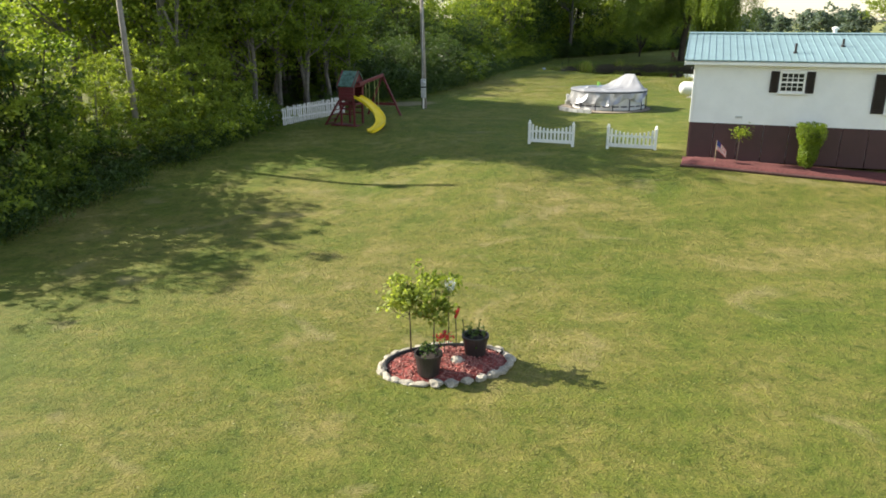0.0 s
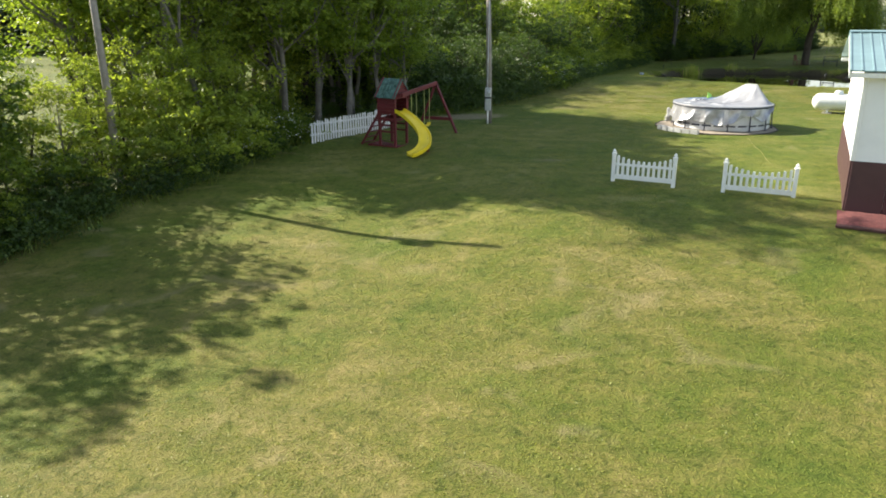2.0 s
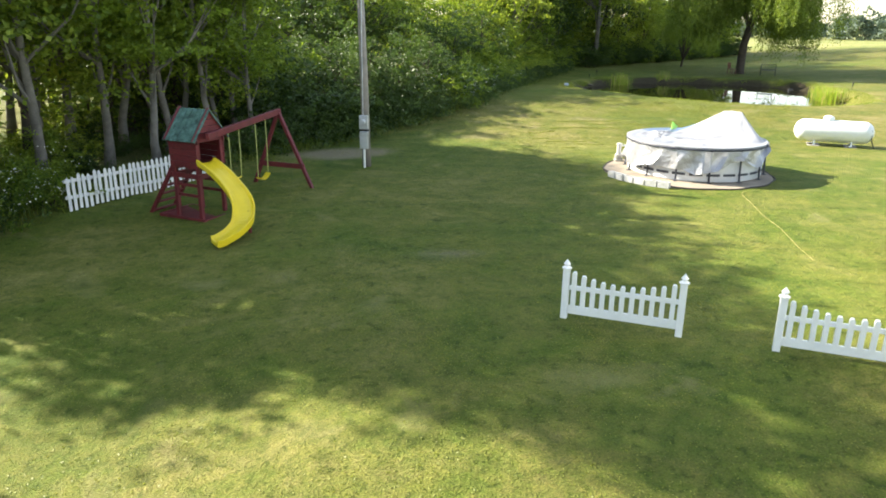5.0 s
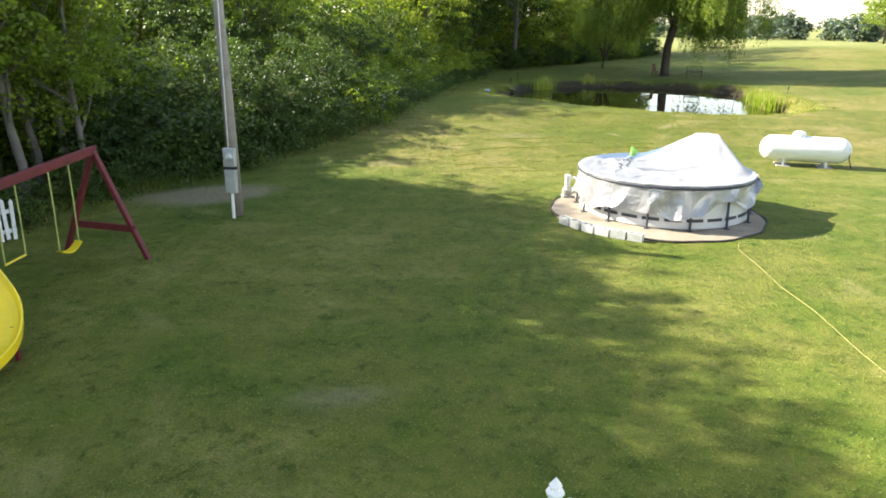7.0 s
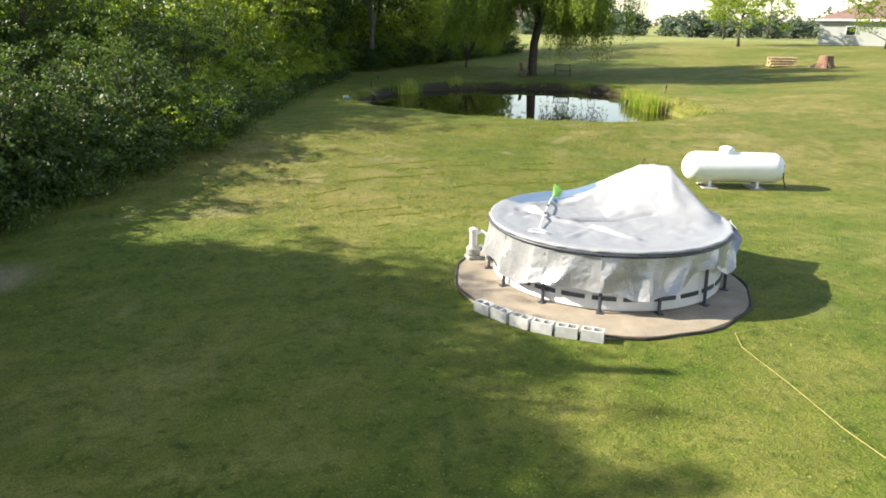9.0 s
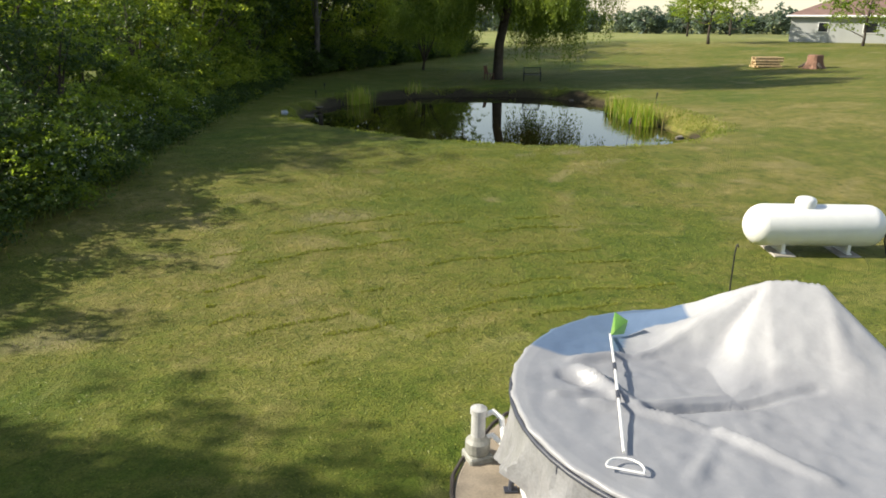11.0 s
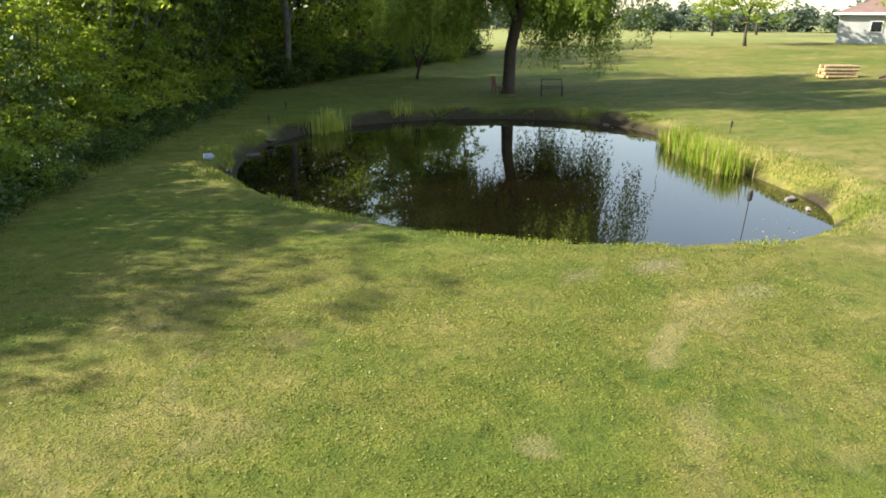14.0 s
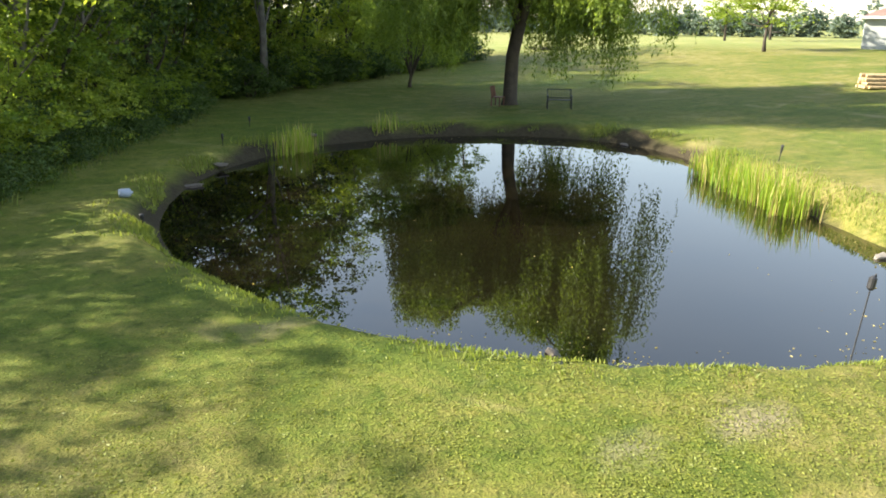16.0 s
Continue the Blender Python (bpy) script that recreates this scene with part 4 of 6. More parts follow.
    s = Shape()
    mm = Matrix.Translation((start + apex) / 2) @ d.to_track_quat("Y", "Z").to_matrix().to_4x4()
    box(s, (0.09, d.length + 0.16, 0.15), mm, 0.01)
    part("swing_beam", s, REDWOOD, t)
    for ft in (foot_r, foot_l):
        s = Shape()
        dd = apex - ft
        box(s, (0.09, 0.09, dd.length + 0.1), Matrix.Translation((apex + ft) / 2) @ dd.to_track_quat("Z", "Y").to_matrix().to_4x4(), 0.008)
        part("leg", s, REDWOOD, t)
    a, b = foot_r.lerp(apex, 0.28), foot_l.lerp(apex, 0.28)
    dd = b - a
    part("cross_bar", box(Shape(), (0.05, dd.length + 0.12, 0.13), Matrix.Translation((a + b) / 2) @ dd.to_track_quat("Y", "Z").to_matrix().to_4x4(), 0.006), REDWOOD, t)

    def on_beam(f, off=0.0):
        return start.lerp(apex, f) + Vector((off, 0, -0.07))

    rope = plain("green_rope", (0.42, 0.45, 0.14), 0.7, 0.2)
    for f0, f1, drop in ((0.62, 0.78, 1.38), (0.24, 0.38, 1.15)):
        sw = Shape()
        for f in (f0, f1):
            p = on_beam(f)
            tube(sw, [p, p + Vector((0.01, 0, -drop * 0.5)), p + Vector((0, 0, -drop))], 0.013, 5)
        rp = part("swing_rope", sw, rope, t, "yellow-green swing rope")
        if drop > 1.3:
            p, q = on_beam(f0) + Vector((0, 0, -drop)), on_beam(f1) + Vector((0, 0, -drop))
            seat = Shape()
            n = 9
            vs = []
            for i in range(n):
                u = i / (n - 1)
                c = p.lerp(q, u) + Vector((0, 0, -0.09 * math.sin(u * math.pi)))
                for w, z in ((-0.08, 0), (0.08, 0), (0.08, -0.025), (-0.08, -0.025)):
                    vs.append(c + Vector((w, 0, z)))
            fs = [(i * 4 + k, i * 4 + (k + 1) % 4, i * 4 + 4 + (k + 1) % 4, i * 4 + 4 + k) for i in range(n - 1) for k in range(4)] + [(0, 3, 2, 1), tuple(n * 4 - 4 + k for k in range(4))]
            part("swing_seat", seat.add(vs, fs), YELLOW, t, "yellow plastic swing seat")
        else:
            p, q = on_beam(f0) + Vector((0, 0, -drop)), on_beam(f1) + Vector((0, 0, -drop))
            part("trapeze_bar", tube(Shape(), [p, q], 0.018, 6), YELLOW, t)
    # curved slide: a trough swept down to the grass
    pts = [(-3.93, 33.42, 1.14), (-3.78, 33.30, 1.10), (-3.36, 32.96, 0.88), (-2.93, 32.56, 0.52), (-2.78, 32.14, 0.22), (-2.88, 31.84, 0.02), (-3.12, 31.58, -0.12), (-3.22, 31.50, -0.13)]
    pts = [inv @ Vector(p) for p in pts]
    fine = []
    for i in range(len(pts) - 1):
        p0, p1, p2, p3 = pts[max(i - 1, 0)], pts[i], pts[i + 1], pts[min(i + 2, len(pts) - 1)]
        for k in range(5):
            u = k / 5
            fine.append(0.5 * ((2 * p1) + (p2 - p0) * u + (2 * p0 - 5 * p1 + 4 * p2 - p3) * u * u + (3 * p1 - p0 - 3 * p2 + p3) * u ** 3))
    fine.append(pts[-1])
    prof = [(-0.235, 0.09), (-0.21, 0.10), (-0.17, 0.03), (-0.10, 0.01), (0.10, 0.01), (0.17, 0.03), (0.21, 0.10), (0.235, 0.09), (0.22, -0.05), (-0.22, -0.05)]
    s, vs = Shape(), []
    for i, p in enumerate(fine):
        d = fine[min(i + 1, len(fine) - 1)] - fine[max(i - 1, 0)]
        side = Vector((d.y, -d.x, 0)).normalized()
        for a, b in prof:
            vs.append(p + side * a + Vector((0, 0, b)))
    k = len(prof)
    fs = [(i * k + j, i * k + (j + 1) % k, (i + 1) * k + (j + 1) % k, (i + 1) * k + j) for i in range(len(fine) - 1) for j in range(k)] + [tuple(range(k)), tuple(range(len(vs) - 1, len(vs) - k - 1, -1))]
    part("slide", s.add(vs, fs), YELLOW, t, "curved yellow plastic slide", smooth=False)
    part("slide_support", tube(Shape(), [inv @ Vector((-2.72, 32.35, -0.3)), inv @ Vector((-2.72, 32.35, 0.34))], 0.04, 6), REDWOOD, t)


build_play_tower()


# ---- covered pool ----
PX, PY, PR, RIM = 8.9, 39.2, 1.95, 1.03


# ridges and hollows of the slack sheet: from, to, height, half width
CREASES = ((-0.92, 0.1, -0.49, -0.42, 0.0743, 0.075), (-0.49, -0.42, -0.2, -1.25, 0.081, 0.0825), (-0.92, 0.1, 0.7, -0.28, -0.081, 0.0675), (-0.92, 0.2, 0.2, 0.02, 0.0405, 0.09),
           (-1.3, 0.38, -0.92, 0.1, 0.081, 0.075), (-1.03, 0.95, -0.9, 0.12, 0.121, 0.105), (-1.25, 0.9, -0.95, 0.55, -0.081, 0.09), (-1, 1.15, -0.2, 1, 0.081, 0.075),
           (-1.5, 0.6, -1.05, 0.5, 0.0675, 0.06), (-0.3, 1, 0.5, 0.95, 0.054, 0.075), (-1.2, -0.9, -0.6, -0.5, 0.0338, 0.09))


def cover_z(x, y):
    """Height of the cover sheet above a point given from the pool's middle."""
    r = math.hypot(x, y)
    sag = -0.05 * (1 - (r / PR) ** 3)
    # a tall tent over a float, with a short top ridge and straight sides
    ax, ay, bx, by = 1.05, 0.78, 1.45, 0.48
    tt = max(0, min(1, ((x - ax) * (bx - ax) + (y - ay) * (by - ay)) / ((bx - ax) ** 2 + (by - ay) ** 2)))
    qx, qy = ax + tt * (bx - ax), ay + tt * (by - ay)
    d = math.hypot(x - qx, y - qy)
    an = math.atan2(y - qy, x - qx)
    ca, sa = math.cos(an), math.sin(an)
    bq = qx * ca + qy * sa
    to_rim = -bq + math.sqrt(max(0.0, bq * bq + PR * PR - qx * qx - qy * qy))
    reach = max(0.12, min(to_rim, 1.28 + 0.26 * math.sin(3 * an + 0.9) + 0.12 * math.sin(7 * an)))
    tent = 0.76 * max(0, 1 - d / reach) ** 1.3
    fold = 0.035 * math.sin(an * 9 + 1) * max(0, 1 - abs(d / reach - 0.5) * 2)
    wr = 0.018 * noise.noise(Vector((x * 2.5, y * 2.5, 4))) + 0.010 * noise.noise(Vector((x * 7, y * 7, 2)))
    for x0, y0, x1, y1, h, w in CREASES:
        u = max(0, min(1, ((x - x0) * (x1 - x0) + (y - y0) * (y1 - y0)) / ((x1 - x0) ** 2 + (y1 - y0) ** 2)))
        g = math.hypot(x - x0 - u * (x1 - x0), y - y0 - u * (y1 - y0)) / w
        wr += h * max(0.0, 1 - g) * (0.35 + 0.65 * math.sin(math.pi * min(1, 0.15 + u)))
    return RIM + sag + tent + fold + wr * (1 - max(0.0, r / PR - 0.9) * 8)


def build_pool():
    p = thing("pool", Matrix.Translation((PX, PY, 0.06)), "round above-ground pool under a grey cover sheet", "pool")
    part("pool_wall", lathe(Shape(), [(PR - 0.06, 0.0), (PR - 0.03, 0.02), (PR - 0.03, RIM - 0.1), (PR - 0.05, RIM - 0.08)], 64, None, False), LINER, p, smooth=False)
    for i in range(26):
        band = Shape()
        a0, a1 = 2 * math.pi * i / 26, 2 * math.pi * (i + 0.78) / 26
        vs = []
        for a in np.linspace(a0, a1, 4):
            for z in (0.17, 0.235):
                for rr in (PR - 0.029, PR - 0.012):
                    vs.append((rr * math.cos(a), rr * math.sin(a), z))
        fs = []
        for k in range(3):
            b = k * 4
            fs += [(b, b + 1, b + 5, b + 4), (b + 2, b + 6, b + 7, b + 3), (b + 1, b + 3, b + 7, b + 5)]
        fs += [(0, 2, 3, 1), (12, 13, 15, 14)]
        band.add(vs, fs)
        part("band", band, NAVY, p, "dark strip along the wall")
    for i in range(14):
        a = 2 * math.pi * (i + 0.3) / 14
        s = Shape()
        x, y = math.cos(a), math.sin(a)
        tube(s, [(x * (PR + 0.05), y * (PR + 0.05), -0.02), (x * (PR + 0.012), y * (PR + 0.012), RIM - 0.12)], 0.028, 7)
        box(s, (0.13, 0.09, 0.03), Matrix.Translation((x * (PR + 0.05), y * (PR + 0.05), 0.0)) @ Matrix.Rotation(a, 4, "Z"))
        part("leg", s, NAVY, p, "dark steel leg")
    rail = Shape()
    ring = [((PR * 1.025 + 0.012) * math.cos(a), (PR * 1.025 + 0.012) * math.sin(a), RIM - 0.125) for a in np.linspace(0, 2 * math.pi, 57)]
    part("top_rail", tube(rail, ring, 0.024, 7), NAVY, p, smooth=True)
    # cover sheet
    s, n, k = Shape(), 60, 200
    vs = [(0, 0, cover_z(0, 0) - 0.06)]
    for i in range(1, n + 1):
        for j in range(k):
            a = 2 * math.pi * j / k
            r = PR * 1.025 * i / n
            vs.append((r * math.cos(a), r * math.sin(a), cover_z(r * math.cos(a), r * math.sin(a)) - 0.06))
    fs = [(0, 1 + j, 1 + (j + 1) % k) for j in range(k)]
    for i in range(n - 1):
        for j in range(k):
            a, b = 1 + i * k + j, 1 + i * k + (j + 1) % k
            fs.append((a, a + k, b + k, b))
    # short lip over the rim
    base = len(vs) - k
    for q, (dr, dz) in enumerate(((0.012, -0.02), (0.004, -0.04))):
        for j in range(k):
            a = 2 * math.pi * j / k
            w = 0.012 * math.sin(a * 23) + 0.01 * math.sin(a * 41 + 1)
            vs.append(((PR * 1.025 + dr + w) * math.cos(a), (PR * 1.025 + dr + w) * math.sin(a), RIM - 0.06 + dz + w))
        for j in range(k):
            b0 = base + q * k
            fs.append((b0 + j, b0 + k + j, b0 + k + (j + 1) % k, b0 + (j + 1) % k))
    cov = part("cover", s.add(vs, fs), TARP_TOP, p, "grey cover sheet with one tented peak", smooth=True)
    # paler with height on the tent and along the rim
    paler_tone = [min(1.0, max(0.0, (v[2] + 0.06 - RIM - 0.02) / 0.16) + (0.4 if math.hypot(v[0], v[1]) > PR * 0.97 else 0)) for v in vs]
    blue = [1.0 if math.hypot(v[0], v[1]) > 1.36 + 0.1 * math.sin(9 * math.atan2(v[1], v[0])) and 1.20 < math.atan2(v[1], v[0]) < 2.25 else 0.0 for v in vs]
    cov.data.attributes.new("blue", "FLOAT", "POINT").data.foreach_set("value", blue)
    cov.data.attributes.new("paler_tone", "FLOAT", "POINT").data.foreach_set("value", paler_tone)
    # hanging tarp: crumpled, its lower edge gathered and scalloped
    s, k, n = Shape(), 150, 10
    rc = random.Random(44)
    vs = []
    a0, a1 = radians(128), radians(338)
    for j in range(k + 1):
        u = j / k
        a = a0 + (a1 - a0) * u
        low = 0.17 + 0.05 * math.sin(a * 9) + 0.45 * max(0, (u - 0.66) / 0.34) + 0.30 * abs(math.sin(a * 3.4 + 0.7)) * (0.25 + u)
        pull = math.sin(a * 14) * 0.5 + math.sin(a * 5.3 + 1) * 0.5
        for i in range(n + 1):
            v = i / n
            z = (RIM - 0.165) * (1 - v) + low * v
            # broad fans of folds that hang from the legs, then sharp small crumples
            fan = ((a - 0.135) / 0.449) % 1
            f1 = abs(fan * 2 - 1)
            f2 = abs(((fan * (1.6 - 0.8 * v) * 1.2 + 0.8 * v + 0.5 * math.floor((a - 0.135) / 0.449)) % 1) * 2 - 1)
            crease = 0.07 * f1 * v + 0.15 * f2 ** 1.5 * (0.3 + 0.7 * v) + 0.004 * rc.uniform(-1, 1) * (v > 0) + 0.016 * noise.noise(Vector((a * 5, v * 3, 5)))
            r = PR + 0.035 + max(0.0, crease) * (0.35 + 0.6 * v)
            vs.append((r * math.cos(a + 0.003 * rc.uniform(-1, 1)), r * math.sin(a), z + 0.006 * rc.uniform(-1, 1) * (v > 0)))
    fs = []
    for j in range(k):
        for i in range(n):
            q0, q1, q2, q3 = j * (n + 1) + i, j * (n + 1) + i + 1, (j + 1) * (n + 1) + i + 1, (j + 1) * (n + 1) + i
            fs += [(q0, q1, q2), (q0, q2, q3)] if rc.random() < 0.5 else [(q0, q1, q3), (q1, q2, q3)]
    part("hanging_tarp", s.add(vs, fs), TARP, p, "crumpled silver tarp hanging over the wall")
    # slab
    sl = thing("pool_slab", Matrix.Translation((8.62, 38.88, 0)), "round pale concrete and sand pad under the pool", "slab", kind="structure")
    s = Shape()
    prof = [(2.42, -0.25), (2.42, 0.02), (2.38, 0.055), (0.3, 0.06)]
    part("pad", lathe(s, prof, 72), plain("sandy_concrete", (0.30, 0.25, 0.19), 0.95, 0.25, 2.2, relief=0.5, relief_scale=40), sl)
    e = [((2.42 + 0.03 * math.sin(a * 13)) * math.cos(a), (2.42 + 0.03 * math.sin(a * 13)) * math.sin(a), 0.05) for a in np.linspace(0, 2 * math.pi, 60)]
    part("edging", tube(Shape(), e, 0.022, 6), plain("dark_edging", (0.06, 0.05, 0.045), 0.9, 0.3), sl, "dark edging around the pad")
    # concrete blocks along the pad
    A, B = Vector((6.20, 38.22, 0)), Vector((7.50, 36.62, 0))
    for i in range(6):
        u = (i + 0.5) / 6
        q = A.lerp(B, u) + Vector((-0.33, -0.27, 0)) * math.sin(u * math.pi) * 0.45
        d = (B - A) + Vector((-0.33, -0.27, 0)) * math.cos(u * math.pi) * 1.4
        mm = Matrix.Translation((q.x, q.y, gz(q.x, q.y) + 0.085)) @ Matrix.Rotation(math.atan2(d.y, d.x) + 0.05 * math.sin(i * 5), 4, "Z")
        mm = mm @ Matrix.Scale(0.84, 4)
        c = thing("concrete_block", mm, "grey hollow concrete block laid by the pool pad", "block", "blocks by the pool")
        s = Shape()
        ring = [(-0.185, -0.097), (0.185, -0.097), (0.185, 0.097), (-0.185, 0.097)]
        h1 = [(-0.15, -0.062), (-0.017, -0.062), (-0.017, 0.062), (-0.15, 0.062)]
        h2 = [(0.017, -0.062), (0.15, -0.062), (0.15, 0.062), (0.017, 0.062)]
        lo, hi = -0.095, 0.095
        vs = [(*q, lo) for q in ring] + [(*q, hi) for q in ring] + [(*q, hi) for q in h1] + [(*q, hi) for q in h2] + [(*q, -0.02) for q in h1] + [(*q, -0.02) for q in h2]
        fs = [(3, 2, 1, 0), (0, 1, 5, 4), (1, 2, 6, 5), (2, 3, 7, 6), (3, 0, 4, 7)]
        fs += [(4, 5, 13, 12, 9, 8), (7, 11, 10, 15, 14, 6), (4, 8, 11, 7), (5, 6, 14, 13), (9, 12, 15, 10)]
        for t0 in (8, 12):
            for k in range(4):
                fs.append((t0 + k, t0 + (k + 1) % 4, t0 + 8 + (k + 1) % 4, t0 + 8 + k))
            fs.append(tuple(t0 + 8 + k for k in range(4)))
        s.add(vs, fs)
        part("block", s, BLOCK, c)
    # filter pump
    f = thing("filter_pump", Matrix.Translation((6.92, 40.42, gz(6.92, 40.42))) @ Matrix.Scale(0.84, 4), "pale grey pool filter pump with white hoses", "pump")
    s = Shape()
    box(s, (0.30, 0.30, 0.14), Matrix.Translation((0, 0, 0.07)), 0.02)
    lathe(s, [(0.13, 0.14), (0.15, 0.18), (0.15, 0.30), (0.11, 0.34), (0.085, 0.38)], 18)
    part("body", s, plain("pale_grey_plastic", (0.30, 0.30, 0.27), 0.5, 0.25), f, smooth=False)
    part("canister", lathe(Shape(), [(0.085, 0.36), (0.085, 0.66), (0.10, 0.67), (0.10, 0.73), (0.03, 0.76)], 18), BLOCK, f, smooth=False)
    for zz, dx in ((0.62, 0.02), (0.30, 0.10)):
        part("hose", tube(Shape(), [(0.05, 0, zz), (0.18, -0.02, zz + 0.04), (0.24, -0.10 - dx, zz), (0.22, -0.22 - dx, zz - 0.2), (0.20, -0.34, 0.12)], 0.035, 8), VINYL, f, "white ribbed hose", smooth=True)
    # skimmer net on a pole, lying on the cover
    a, b = Vector((7.33, 38.60)), Vector((8.60, 40.74))
    def on_cover(u):
        q = a.lerp(b, u)
        return Vector((q.x, q.y, cover_z(q.x - PX, q.y - PY) + 0.03))
    nt_ = thing("skimmer_net", Matrix(), "white pool skimmer pole with a green mesh net", "pool net")
    foot, top = on_cover(0.08), on_cover(0.97)
    lift = max(on_cover(u).z - foot.lerp(top, u).z for u in np.linspace(0.1, 0.95, 18))

    def on_pole(u):
        return foot.lerp(top, u) + Vector((0, 0, 0.6 * lift * math.sin(math.pi * u)))

    part("pole", tube(Shape(), [on_pole(u) for u in np.linspace(0, 1, 12)], 0.013, 7), VINYL, nt_)
    e = [on_cover(0.0) + Vector((0.78 * u1 - 0.62 * v1, -0.62 * u1 - 0.78 * v1, 0.02)) for u1, v1 in [(0.14 * math.cos(t), -0.12 * math.sin(t) + 0.05) for t in np.linspace(0, math.pi, 12)] + [(-0.14, 0.085), (0.14, 0.085), (0.14, 0.05)]]
    part("frame", tube(Shape(), e, 0.009, 6), VINYL, nt_)
    for u in (0.35, 0.6):
        part("grip", tube(Shape(), [on_pole(u), on_pole(u + 0.06)], 0.02, 7), NAVY, nt_)
    tip = on_cover(0.96)
    part("net", Shape().add([tip, tip + Vector((0.03, 0.0, 0.27)), tip + Vector((0.24, 0.04, 0.12)), tip + Vector((0.14, -0.05, 0.02)), tip + Vector((0.02, 0.03, 0.0)), tip + Vector((0.1, 0.05, 0.22))], [(0, 1, 2, 3), (4, 5, 2), (4, 1, 5)]),
         foliage("green_mesh", (0.26, 0.46, 0.20), (0.42, 0.62, 0.34), 3.0, 0.5), nt_, "bright green mesh")
    # yellow cord across the lawn
    way = [(9.75, 36.35), (9.35, 36.3), (9.14, 35.9), (9.02, 34.9), (8.86, 33.9), (8.82, 32.8), (8.62, 31.5), (8.55, 30.7)]
    cord = tube(Shape(), [(x, y, gz(x, y) + 0.03) for x, y in way], 0.0036, 5)
    cd = thing("extension_cord", Matrix(), "thin yellow extension cord lying across the lawn", "cord")
    part("cord", cord, plain("faded_yellow_cord", (0.48, 0.41, 0.14), 0.6, 0.2), cd, smooth=True)


build_pool()


# ---- gas tank ----
def build_tank():
    x, y = 15.80, 44.60
    m = Matrix.Translation((x, y, gz(x, y))) @ Matrix.Rotation(radians(-22), 4, "Z")
    t = thing("gas_tank", m, "long white horizontal gas tank on short feet", "tank")
    R, L, cz = 0.405, 0.98, 0.53
    prof = [(0.0, -L - 0.36)] + [(R * math.sin(a), -L - 0.36 * math.cos(a)) for a in np.linspace(0.2, math.pi / 2, 8)] + [(R, L)] + [(R * math.cos(a), L + 0.36 * math.sin(a)) for a in np.linspace(0.2, math.pi / 2 - 0.1, 7)] + [(0.0, L + 0.36)]
    part("shell", lathe(Shape(), prof, 36, Matrix.Translation((0, 0, cz)) @ Matrix.Rotation(radians(90), 4, "Y"), False), TANK, t, smooth=True)
    part("dome", lathe(Shape(), [(0.19, -0.04), (0.19, 0.08), (0.16, 0.13), (0.09, 0.155), (0.0, 0.16)], 22, Matrix.Translation((-0.22, 0, cz + R)), False), TANK, t, "white domed valve lid", smooth=True)
    for sx in (-0.62, 0.62):
        s = Shape()
        box(s, (0.07, 0.50, 0.22), Matrix.Translation((sx, 0, 0.11)), 0.01)
        box(s, (0.10, 0.56, 0.03), Matrix.Translation((sx, 0, 0.035)), 0.005)
        part("foot", s, TANK, t)
    part("regulator_hose", tube(Shape(), [(1.12, -0.18, 0.80), (1.22, -0.26, 0.66), (1.25, -0.27, 0.3), (1.36, -0.22, 0.03)], 0.018, 6), BLACK, t, "black gas hose")
    pad = thing("tank_pad", m, "thin concrete pads under the gas tank", "slab", kind="structure")
    for sx in (-0.62, 0.62):
        part("pad", box(Shape(), (0.42, 0.74, 0.12), Matrix.Translation((sx, 0, -0.04)), 0.015), CONCRETE, pad)


build_tank()


